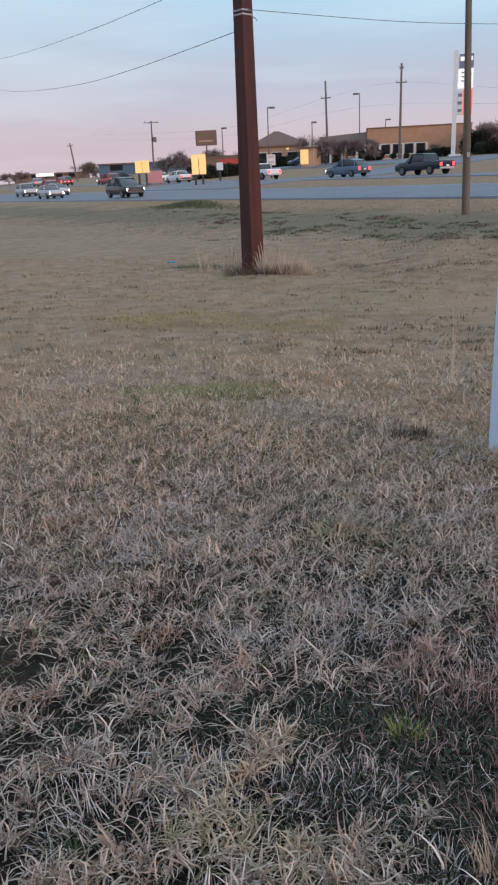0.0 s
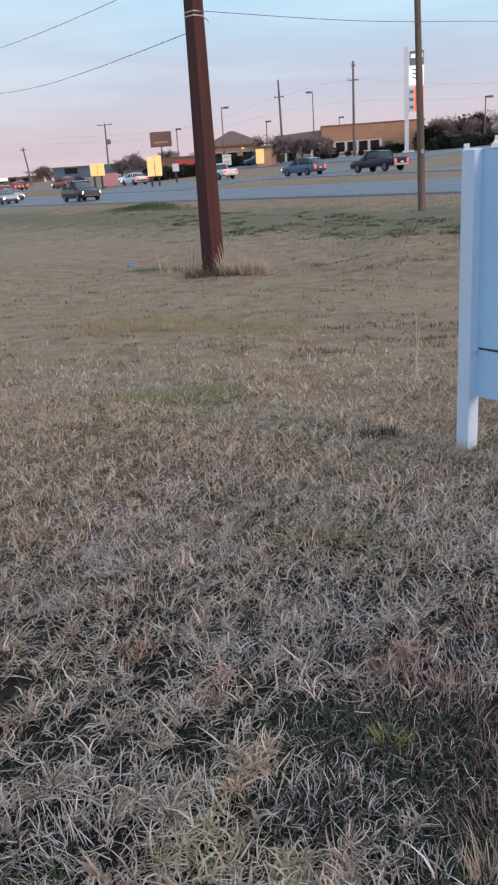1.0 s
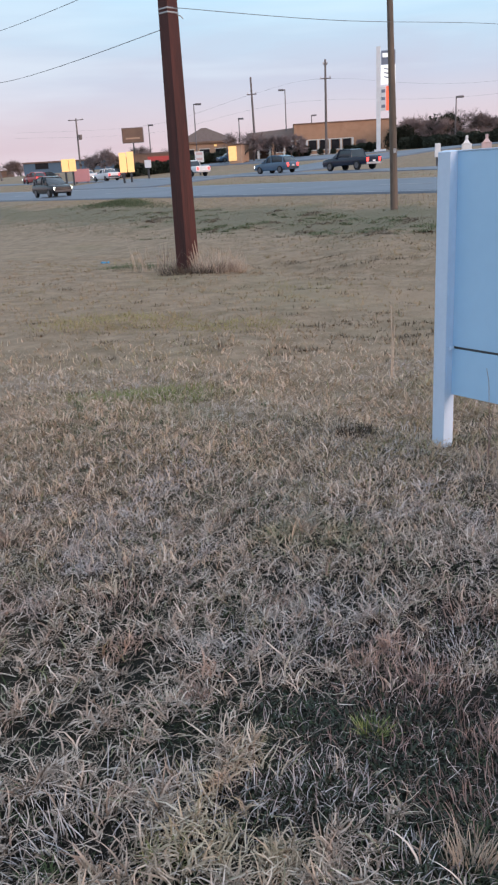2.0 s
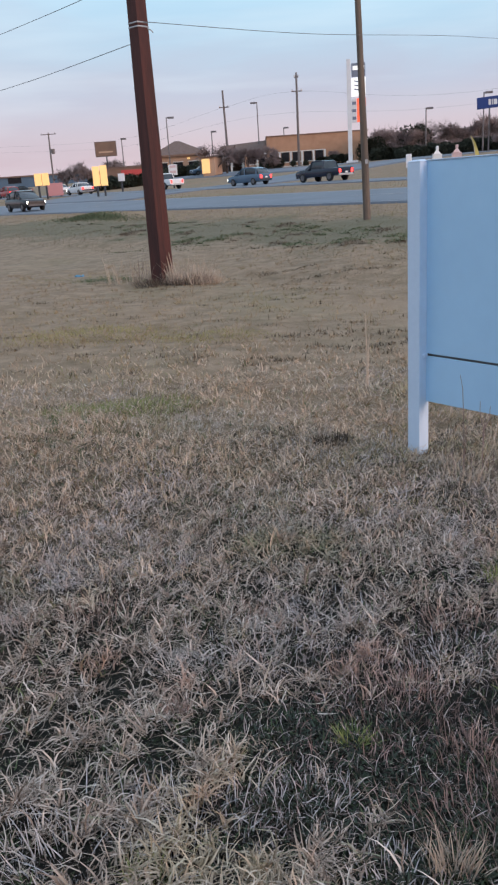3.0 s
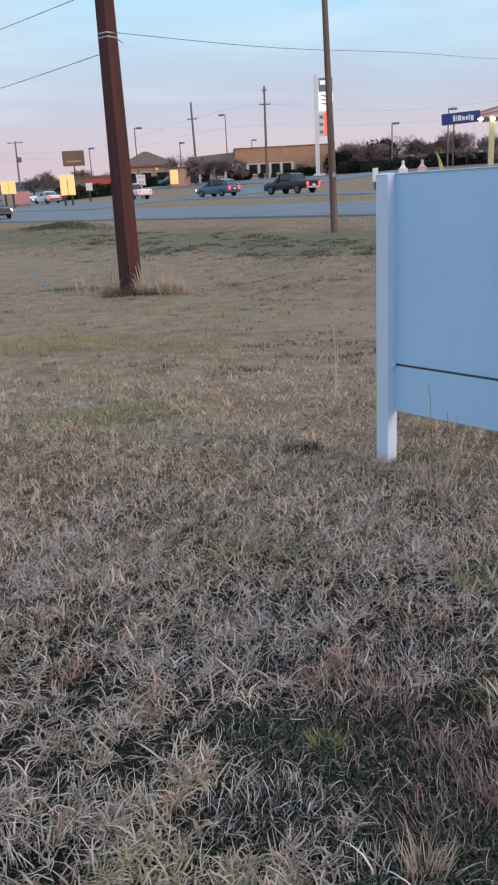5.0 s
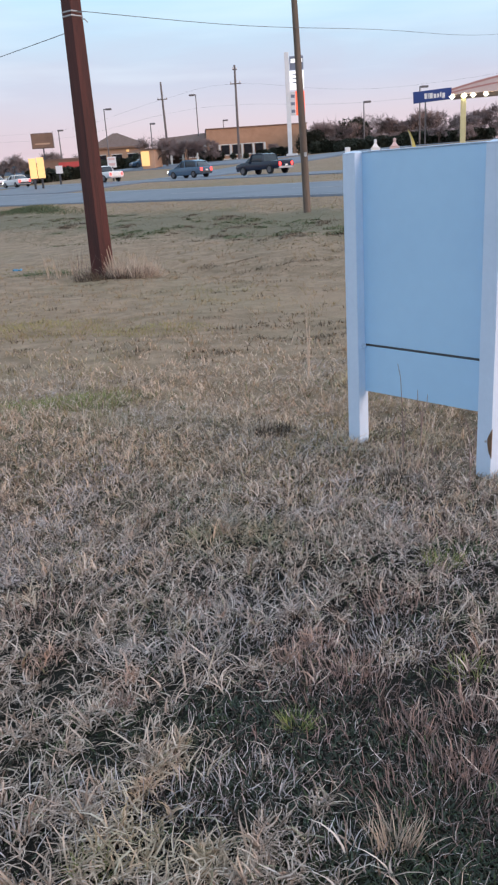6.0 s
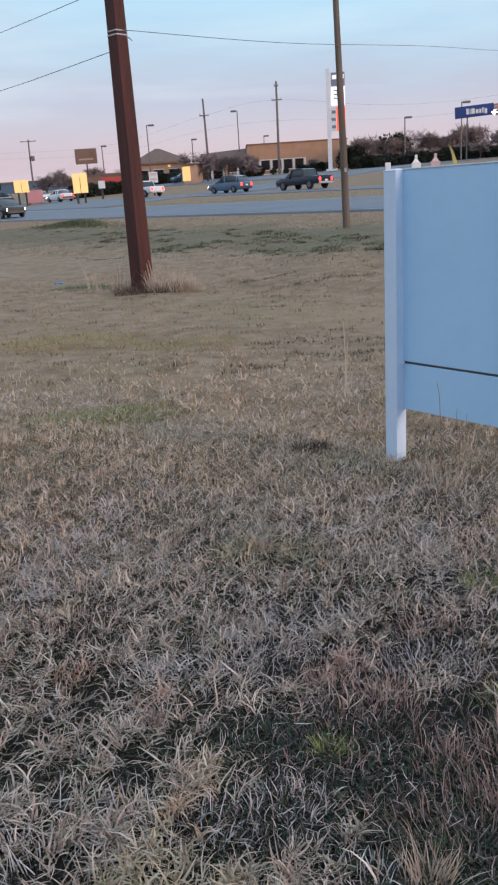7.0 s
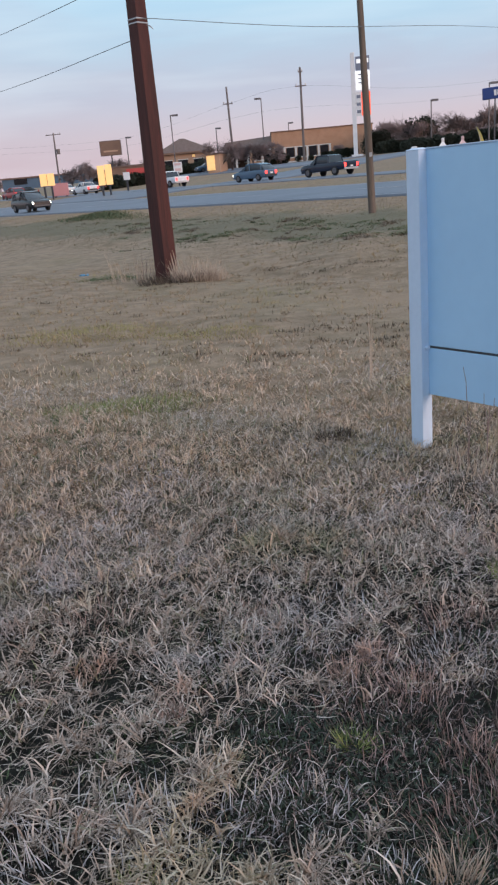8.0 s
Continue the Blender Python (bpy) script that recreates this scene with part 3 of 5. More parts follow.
def far_pole(x, y, foot, top, lean, arms, label):
    p = thing("utility_pole", (x, y, foot), 0, label, "utility pole", "far utility poles")
    h = top - foot
    part("shaft", tube([(0, 0, -0.5), (lean * 0.5, 0, h / 2), (lean, 0, h)], [0.19, 0.165, 0.13], 8), far_pole_mat, p, smooth=True)
    for dz, half in arms:
        f = (h - dz) / h
        part("crossarm", box(lean * f - half, lean * f + half, -0.18, -0.06, h - dz - 0.07, h - dz + 0.07, 0.01), far_pole_mat, p)
        for off in (-0.85, 0.85):
            part("insulator", disc(0.07, 0.22, 8, "Z"), steel_mat, p, at=(lean * f + off * half, -0.12, h - dz + 0.17))
    return p


far_pole(-9.35, 130, z_at(-9.35, 130), 15.5, -0.25, ((2.4, 0.75),), "far timber utility pole with one crossarm")
far_pole(1.42, 120, z_at(1.42, 120), 16.0, 0.1, ((2.4, 0.75), (0.6, 0.3)), "far timber utility pole with two crossarms")
t_pole = far_pole(-45.9, 160, z_at(-45.9, 160), 13.6, 0.2, ((0.3, 1.5),), "far timber utility pole with a wide crossarm")
part("transformer", disc(0.35, 0.9, 12, "Z"), far_pole_mat, t_pole, at=(0.75, -0.3, 6.3))
far_pole(-61.9, 160, z_at(-61.9, 160), 10.4, -0.9, ((0.5, 0.6),), "far leaning timber utility pole")
wire("power_line", [(-60, 165, 12.0), (-30, 150, 10.9), (-9.5, 130, 13.1), (1.45, 120, 13.6), (24, 112, 11.2), (70, 98, 14.5)], 0.009, "far cable hanging between the utility poles", 4)
wire("power_line", [(-60, 165, 11.0), (-30, 150, 9.6), (-9.5, 130, 11.0), (1.45, 120, 10.9), (24, 112, 9.7), (70, 98, 12.5)], 0.009, "far lower cable between the utility poles", 4)


def street_light(x, y, top, side, label):
    foot = z_at(x, y)
    p = thing("street_lamp", (x, y, foot), 0, label, "street lamp", "parking lot lamps")
    h = top - foot
    part("pole", tube([(0, 0, -0.2), (0, 0, h)], [0.10, 0.07], 8), lamp_pole_mat, p, smooth=True)
    part("arm", box(min(0, side * 1.0), max(0, side * 1.0), -0.05, 0.05, h - 0.12, h - 0.02), lamp_pole_mat, p)
    part("lamp_head", box(side * 1.2 - 0.45, side * 1.2 + 0.40, -0.25, 0.25, h - 0.20, h + 0.04, 0.05), lamp_pole_mat, p)
    return p


street_light(-4.5, 130, 13.5, -0.45, "tall parking lot lamp on a dark pole")
street_light(-17.1, 120, 11.5, 0.55, "tall parking lot lamp on a dark pole")
street_light(-26.2, 132, 9.9, 0.3, "tall parking lot lamp on a dark pole")
street_light(-11.9, 132, 10.0, 0.3, "parking lot lamp with short arm behind bare trees")
street_light(-0.7, 150, 10.9, 0.4, "parking lot lamp rising behind the building")
street_light(8.0, 112, 10.1, 0.4, "parking lot lamp near the price sign")
street_light(23.6, 104, 10.4, 0.5, "parking lot lamp among bare trees")
street_light(17.4, 108, 9.4, 0.4, "parking lot lamp among bare trees")

# ---- tall price sign ----
pyl = thing("price_sign", (8.25, 105, z_at(8.25, 105)), radians(-8), "tall white price sign with lit orange panel on a white post", "sign")
ph = 15.2 - z_at(7.85, 105)
part("post", box(-0.85, -0.35, -0.2, 0.2, -0.2, ph, 0.03), white_sign_mat, pyl)
part("header_panel", box(-0.25, 1.4, -0.15, 0.15, ph - 2.0, ph - 0.5, 0.03), slate_mat, pyl, "dark panel with a pale band")
part("header_band", box(-0.1, 1.3, -0.175, -0.155, ph - 1.25, ph - 0.8), lit_white_mat, pyl)
part("white_panel", box(-0.3, 1.4, -0.15, 0.15, ph - 4.2, ph - 2.1, 0.03), lit_white_mat, pyl, "lit white panel with slanted stripes")
for k in range(3):
    st_bm = box(-0.2, 1.0, -0.17, -0.152, -0.07, 0.07)
    bmesh.ops.rotate(st_bm, verts=st_bm.verts, matrix=Matrix.Rotation(radians(14), 3, "Y"))
    part("stripe", st_bm, slate_mat, pyl, at=(0.25, 0, ph - 2.5 - 0.45 * k))
part("grey_panel", box(-0.3, 0.28, -0.15, 0.15, ph - 7.1, ph - 4.4, 0.03), white_sign_mat, pyl)
for k in range(3):
    part("price_bar", box(-0.24, 0.22, -0.17, -0.152, ph - 5.1 - 0.85 * k, ph - 4.75 - 0.85 * k), slate_mat, pyl)
part("orange_panel", box(0.32, 1.4, -0.15, 0.15, ph - 7.1, ph - 4.4, 0.03), lit_red_mat, pyl, "glowing orange-red panel")
part("footing", box(-1.1, 0.3, -0.5, 0.5, -0.2, 0.25, 0.05), white_sign_mat, pyl)


# ---- buildings ----
def window_part(parent, x0, x1, z0, z1, y=-0.06, axis="x"):
    w = part("window", box(x0, x1, y - 0.02, y + 0.12, z0, z1, 0.02), glass_mat, parent)
    part("window_frame", box(x0 - 0.12, x1 + 0.12, y + 0.02, y + 0.1, z1, z1 + 0.12, 0.01), white_trim_mat, w)
    part("window_sill", box(x0 - 0.12, x1 + 0.12, y - 0.08, y + 0.1, z0 - 0.12, z0, 0.01), white_trim_mat, w)
    return w


bx, by = -3.2, 125.0
bz = min(z_at(bx, by), z_at(12, 125)) - 0.1
shop = thing("office_building", (bx, by, bz), radians(2), "low tan brick office building with a strip of dark windows", "building")
H = 8.15 - bz
part("main_wall", box(0, 14.9, 0, 24, -1.5, H, 0.05), brick_mat, shop, "tan brick front")
part("roof_coping", box(-0.12, 15.02, -0.12, 24.1, H + 0.004, H + 0.16, 0.04), brown_wall_mat, shop)
part("entry_wall", box(-3.4, -0.02, 0.3, 5.8, -1.5, H - 2.42, 0.04), brick_mat, shop)
part("lower_band", box(-0.04, 9.2, -0.10, -0.004, 0.0, 0.3), white_trim_mat, shop)
for k in range(7):
    x = -2.95 + k * 1.68
    y = 0.24 if x < 0 else -0.06
    window_part(shop, x, x + 1.15, 0.85, 2.2, y)
    part("pilaster", box(x + 1.27, x + 1.57, y - 0.10, y + 0.056, 0.3, 2.3, 0.02), white_trim_mat, shop)
wing = part("side_wing", box(-7.2, -0.02, 6.0, 22, -1.5, H - 0.5, 0.05), brown_wall_mat, shop, "brown recessed wing")
mans = bmesh.new()
q = [(-7.6, 2.2, H - 2.4), (-0.02, -0.1, H - 2.4), (-0.02, 5.9, H - 0.1), (-7.0, 5.9, H - 0.5)]
mans.faces.new([mans.verts.new(v) for v in q])
ret = bmesh.ops.extrude_face_region(mans, geom=mans.faces[:])["geom"]
for v in ret:
    if isinstance(v, bmesh.types.BMVert):
        v.co.z -= 0.35
bmesh.ops.recalc_face_normals(mans, faces=mans.faces[:])
part("porch_roof", mans, roof_mat, shop, "sloping brown porch roof")
for k in range(5):
    f = k / 4
    part("porch_column", box(-7.2 + 7.0 * f - 0.16, -7.2 + 7.0 * f + 0.16, 2.35 - 2.3 * f, 2.67 - 2.3 * f, -1.2, H - 2.5, 0.02), white_trim_mat, shop)
for k in range(3):
    window_part(shop, -6.4 + 2.1 * k, -5.2 + 2.1 * k, 0.9, 2.9, y=5.9)

hx, hy = -18.0, 140.0
hz = z_at(hx, hy)
house = thing("restaurant_building", (hx, hy, hz), radians(8), "beige single-storey restaurant with a brown hip roof", "building")
part("wall", box(-4.6, 4.2, 0, 9, -0.6, 7.2 - hz, 0.04), beige_wall_mat, house)
roof = bmesh.new()
e = 7.25 - hz
rv = [roof.verts.new(v) for v in ((-5.2, -0.6, e), (4.8, -0.6, e), (4.8, 9.6, e), (-5.2, 9.6, e), (-0.9, 4.5, e + 2.35), (-0.1, 4.5, e + 2.35))]
for f in ((0, 1, 5, 4), (1, 2, 5), (2, 3, 4, 5), (3, 0, 4), (3, 2, 1, 0)):
    roof.faces.new([rv[k] for k in f])
part("roof", roof, roof_mat, house)
part("fascia", box(-5.2, 4.8, -0.62, -0.5, e - 0.28, e - 0.004), brown_wall_mat, house)
for k in range(3):
    window_part(house, -4.0 + 2.6 * k, -2.4 + 2.6 * k, 0.8, 2.1)
part("wall_lamp", box(1.0, 1.45, -0.12, -0.01, e - 0.85, e - 0.5, 0.03), lit_yellow_mat, house, "small lit wall lamp")

red_shop = thing("red_shop", (-20.8, 112, z_at(-20.8, 112)), radians(6), "low shop with a red fascia", "building")
rz = 4.9 - z_at(-20.8, 112)
part("wall", box(-4.2, 3.0, 0, 7, -0.6, rz, 0.03), brown_wall_mat, red_shop)
part("fascia", box(-1.9, 1.0, -0.14, -0.004, rz - 1.6, rz - 0.25, 0.02), red_mat, red_shop)
part("coping", box(-4.3, 3.1, -0.1, 7.1, rz + 0.004, rz + 0.2), roof_mat, red_shop)

lit_shop = thing("lit_booth", (-11.0, 111.5, z_at(-11.0, 111.5) - 0.1), radians(-10), "pale booth with a glowing yellow panel at its end", "building")
part("wall", box(-0.6, 1.1, 0, 4, -0.5, 2.5, 0.04), beige_wall_mat, lit_shop)
part("lit_panel", box(-0.65, 0.45, -0.2, -0.05, 0.5, 2.35, 0.04), lit_yellow_mat, lit_shop, "glowing yellow panel")
part("roof", box(-0.8, 1.3, -0.3, 4.3, 2.504, 2.62, 0.03), roof_mat, lit_shop)
for name, px, py, w, d, h, mat, label in (
        ("low_warehouse", -52, 195, 34, 12, 2.1, paints["teal"], "long low blue-grey metal shed in the distance"),
        ("low_shop", -98, 230, 20, 12, 1.8, brown_wall_mat, "low brown shop in the distance"),
        ("low_shop", -34, 200, 18, 12, 2.4, brown_wall_mat, "low brick shop in the distance")):
    b = thing(name, (px, py, z_at(px, py)), radians(10), label, "building")
    part("wall", box(-w / 2, w / 2, 0, d, -0.6, h, 0.05), mat, b)
    part("roof", box(-w / 2 - 0.3, w / 2 + 0.3, -0.3, d + 0.3, h + 0.004, h + 0.35, 0.05), roof_mat, b)
    for k in range(5):
        part("window", box(-w * 0.42 + k * w * 0.18, -w * 0.42 + k * w * 0.18 + w * 0.09, -0.06, 0.05, 0.8, 2.2), glass_mat, b)


# ---- signs along the road ----
def board_sign(name, x, y, w, z0, z1, mat, label, posts=1, turn=0.0, depth=0.2, frame_mat=None, lines=0, line_m=None):
    foot = z_at(x, y)
    sgn = thing(name, (x, y, foot), turn, label, "sign")
    for k in range(posts):
        px = 0 if posts == 1 else (-w * 0.36 + k * w * 0.72)
        part("post", box(px - 0.09, px + 0.09, -0.09, 0.09, -0.3, z0 - foot + 0.1, 0.01), dark_steel_mat, sgn)
    body = part("panel", box(-w / 2, w / 2, -depth / 2, depth / 2, z0 - foot, z1 - foot, 0.03), frame_mat or mat, sgn)
    if frame_mat:
        part("face", box(-w / 2 + 0.14, w / 2 - 0.14, -depth / 2 - 0.012, -depth / 2 - 0.004, z0 - foot + 0.14, z1 - foot - 0.14), mat, body)
    for k in range(lines):
        zz = z0 - foot + (z1 - z0) * (0.3 + 0.5 * k / max(1, lines - 1))
        part("lettering_bar", box(-w * 0.34, w * 0.34, -depth / 2 - 0.03, -depth / 2 - 0.014, zz - 0.12, zz + 0.12), line_m, body)
    return sgn


board_sign("motel_sign", -28.4, 130, 3.3, 7.3, 9.5, brown_wall_mat, "brown cabinet sign on a single post", 1, radians(4), 0.6, roof_mat, 1, beige_wall_mat)
ys = board_sign("lit_sign", -17.55, 75, 0.62, 2.45, 4.15, lit_yellow_mat, "glowing yellow double sign board by the crossing", 1, radians(4))
part("second_panel", box(0.38, 1.0, -0.1, 0.1, 2.45 - ys.location.z, 4.2 - ys.location.z, 0.03), lit_yellow_mat, ys)
part("second_post", box(0.6, 0.76, -0.09, 0.09, -0.3, 2.5 - ys.location.z), dark_steel_mat, ys)
am = board_sign("lit_sign", -25.7, 84, 0.7, 2.95, 4.15, lit_yellow_mat, "glowing amber double sign near the crossing", 1, 0.0)
part("second_panel", box(0.43, 1.13, -0.1, 0.1, 2.95 - am.location.z, 4.15 - am.location.z, 0.03), lit_yellow_mat, am)
part("second_post", box(0.70, 0.86, -0.09, 0.09, -0.3, 3.0 - am.location.z), dark_steel_mat, am)
board_sign("lit_sign", -64.5, 150, 3.6, 4.2, 4.8, lit_white_mat, "long white lit strip sign in the distance", 2)
board_sign("road_sign", -12.6, 90, 0.95, 3.2, 4.3, white_sign_mat, "white square road sign with red lettering bars", 1, 0.0, 0.06, None, 2, pale_pink_mat)
board_sign("road_sign", -18.3, 90, 0.7, 2.95, 3.75, white_sign_mat, "small white road sign by a hedge", 1)
board_sign("banner_sign", -25.2, 88, 1.7, 1.9, 3.2, pink_sign_mat, "faded pinkish banner sign low by the road", 2)
for x, y, w, h in ((12.2, 70, 0.75, 3.7), (14.19, 72, 0.8, 3.76)):
    tot = thing("totem_sign", (x, y, z_at(x, y)), 0, "white tapered totem sign at the station entrance", "sign", "station totems")
    mt = white_sign_mat if x < 13 else pale_pink_mat
    h = h - z_at(x, y)
    part("base", box(-w / 2, w / 2, -0.2, 0.2, -0.1, h - 0.62, 0.04), mt, tot)
    top = bmesh.new()
    bmesh.ops.create_cone(top, cap_ends=True, segments=4, radius1=w * 0.70, radius2=w * 0.2, depth=0.32, matrix=Matrix.Translation((0, 0, h - 0.46)) @ Matrix.Rotation(radians(45), 4, "Z") @ Matrix.Diagonal((1, 0.5, 1, 1)))
    part("tapered_top", top, mt, tot)
    part("finial", box(-0.11, 0.11, -0.1, 0.1, h - 0.31, h, 0.04), mt, tot)
fl = thing("feather_flag", (15.3, 71, 4.33 - 3.2), 0, "yellow feather flag on a curved pole", "flag")
part("pole", tube([(0.25, 0, -0.1), (0.2, 0, 1.6), (0.05, 0, 2.6), (-0.25, 0, 3.25)], [0.03, 0.028, 0.02, 0.012], 6), steel_mat, fl)
cl = bmesh.new()
prev = None
for k in range(9):
    f = k / 8
    a = cl.verts.new((0.2 - 0.45 * max(0, f - 0.45) ** 1.3 * 2, 0.02, 0.6 + 2.6 * f))
    b = cl.verts.new((0.2 + 0.62 * (1 - f) ** 0.7 - 0.35 * f * f, 0.05 * math.sin(5 * f), 0.6 + 2.6 * f))
    if prev:
        cl.faces.new((prev[0], prev[1], b, a))
    prev = (a, b)
ret = bmesh.ops.extrude_face_region(cl, geom=cl.faces[:])["geom"]
for v in ret:
    if isinstance(v, bmesh.types.BMVert):
        v.co.y += 0.015
bmesh.ops.recalc_face_normals(cl, faces=cl.faces[:])
part("cloth", cl, flag_mat, fl)
board_sign("road_sign", 8.75, 62, 0.4, 2.1, 3.05, white_sign_mat, "narrow white marker sign on the verge", 1)

bl = thing("blue_sign", (24.15, 100, z_at(24.05, 100)), radians(-4), "long blue sign board with a pale lettering bar", "sign")
b0 = z_at(24.05, 100)
part("post", box(-0.86, -0.72, -0.08, 0.08, -0.2, 8.4 - b0), lamp_pole_mat, bl)
board = box(-2.2, 2.2, -0.25, 0.25, -0.62, 0.62, 0.04)
bmesh.ops.rotate(board, verts=board.verts, matrix=Matrix.Rotation(radians(-3.0), 3, "Y"))
bp = part("board", board, blue_sign_mat, bl, at=(0, 0, 8.95 - b0))
for x0, x1, z0, z1 in ((-0.95, -0.68, -0.30, 0.32), (-0.58, -0.48, -0.30, 0.30), (-0.38, 0.0, -0.30, 0.28), (0.1, 0.42, -0.30, 0.14), (0.52, 0.74, -0.30, 0.14), (0.84, 1.0, -0.30, 0.26), (1.1, 1.4, -0.42, 0.14)):
    bar = box(x0, x1, -0.29, -0.256, z0, z1)
    bmesh.ops.rotate(bar, verts=bar.verts, matrix=Matrix.Rotation(radians(-3.0), 3, "Y"))
    part("lettering_bar", bar, white_sign_mat, bp, "pale lettering shape")

st_z = z_at(30, 92)
stn = thing("station_canopy", (25.35, 91, st_z + 0.28), radians(-16), "fuel station canopy with bright lamps on cream columns", "canopy")
arch = bmesh.new()
prev = None
for k in range(15):
    f = k / 14
    x, zz = -1.2 + 16 * f, 8.15 - st_z + 1.3 * math.sin(math.pi * min(1, 0.04 + 0.9 * f))
    col = [arch.verts.new((x, yy, z2)) for yy, z2 in ((-4, 7.75 - st_z), (-4, zz), (4, zz), (4, 7.75 - st_z))]
    if prev:
        for j in range(4):
            arch.faces.new((prev[j], col[j], col[(j + 1) % 4], prev[(j + 1) % 4]))
    else:
        arch.faces.new(col)
    prev = col
arch.faces.new(prev[::-1])
bmesh.ops.recalc_face_normals(arch, faces=arch.faces[:])
part("canopy_roof", arch, canopy_mat, stn)
for k in range(2):
    sb = bmesh.new()
    prev = None
    for j in range(15):
        f = j / 14
        x, zz = -1.2 + 16 * f, 8.10 - st_z + (1.3 - 0.45 * k) * math.sin(math.pi * min(1, 0.04 + 0.9 * f)) - 0.20 * k
        a, b = sb.verts.new((x, -4.03, zz)), sb.verts.new((x, -4.03, zz - 0.16))
        c, d = sb.verts.new((x, -4.006, zz)), sb.verts.new((x, -4.006, zz - 0.16))
        if prev:
            sb.faces.new((prev[0], prev[1], b, a))
            sb.faces.new((prev[0], a, c, prev[2]))
        prev = (a, b, c)
    part("stripe", sb, stripe_mat, stn)
for x in (0.0, 5.0, 10.0):
    part("column", box(x - 0.28, x + 0.28, -3.3, -2.7, -1.5, 7.745 - st_z, 0.04), column_mat, stn)
for x in (-1.15, 0.05, 0.95, 2.2, 3.8, 6.5):
    part("lamp", disc(0.30, 0.40, 14, "Z", 0.16), lamp_mat, stn, "bright round lamp", at=(x, -3.6, 7.55 - st_z))


# ---- vehicles ----
KINDS = {
    # length, width, body side profile (x, bottom, top, half width share), cabin stations (x, half width share, top)
    "suv": (4.7, 1.88, ((-2.35, 0.50, 0.92, 0.86), (-2.25, 0.34, 1.02, 0.97), (-1.0, 0.26, 1.04, 1.0), (0.9, 0.26, 1.02, 1.0), (1.7, 0.28, 0.96, 0.98), (2.2, 0.34, 0.86, 0.93), (2.35, 0.46, 0.76, 0.82)),
            ((-2.15, 0.86, 1.04), (-1.72, 0.76, 1.50), (-1.0, 0.77, 1.65), (-0.1, 0.77, 1.67), (0.4, 0.76, 1.59), (1.35, 0.88, 1.00)), 1.42, 0.35),
    "sedan": (4.6, 1.80, ((-2.3, 0.48, 0.86, 0.84), (-2.15, 0.32, 0.98, 0.95), (-1.0, 0.24, 0.97, 1.0), (0.8, 0.24, 0.94, 1.0), (1.7, 0.26, 0.86, 0.97), (2.15, 0.32, 0.76, 0.9), (2.3, 0.44, 0.66, 0.78)),
              ((-1.75, 0.86, 0.96), (-1.0, 0.72, 1.38), (-0.5, 0.72, 1.44), (0.15, 0.72, 1.42), (1.1, 0.87, 0.93)), 1.38, 0.32),
    "pickup": (5.7, 2.0, ((-2.85, 0.55, 0.98, 0.95), (-2.75, 0.46, 1.10, 0.98), (-0.6, 0.40, 1.10, 1.0), (1.2, 0.40, 1.12, 1.0), (2.1, 0.40, 1.08, 0.98), (2.7, 0.44, 0.98, 0.95), (2.85, 0.55, 0.86, 0.88)),
               ((-0.95, 0.86, 1.10), (-0.80, 0.78, 1.66), (-0.5, 0.76, 1.74), (0.35, 0.76, 1.76), (0.72, 0.77, 1.71), (1.6, 0.90, 1.10)), 1.75, 0.40),
}


def loft(stations):
    """A closed body through rounded cross-sections (x, half width, bottom, top)."""
    bm = bmesh.new()
    rings = []
    for x, hw, z0, z1 in stations:
        r = min(0.12, (z1 - z0) * 0.3)
        q, m = r * 0.3, z0 + (z1 - z0) * 0.45
        half = ((hw - r, z0), (hw - q, z0 + q), (hw, m), (hw - q * 0.6, z1 - r), (hw - r * 0.55, z1 - q), (hw - r * 1.5, z1))
        sect = half + tuple((-y, z) for y, z in half[::-1])
        rings.append([bm.verts.new((x, y, z)) for y, z in sect])
    for r0, r1 in zip(rings, rings[1:]):
        for k in range(12):
            bm.faces.new((r0[k], r0[(k + 1) % 12], r1[(k + 1) % 12], r1[k]))
    bm.faces.new(rings[0])
    bm.faces.new(rings[-1][::-1])
    bmesh.ops.recalc_face_normals(bm, faces=bm.faces[:])
    return bm


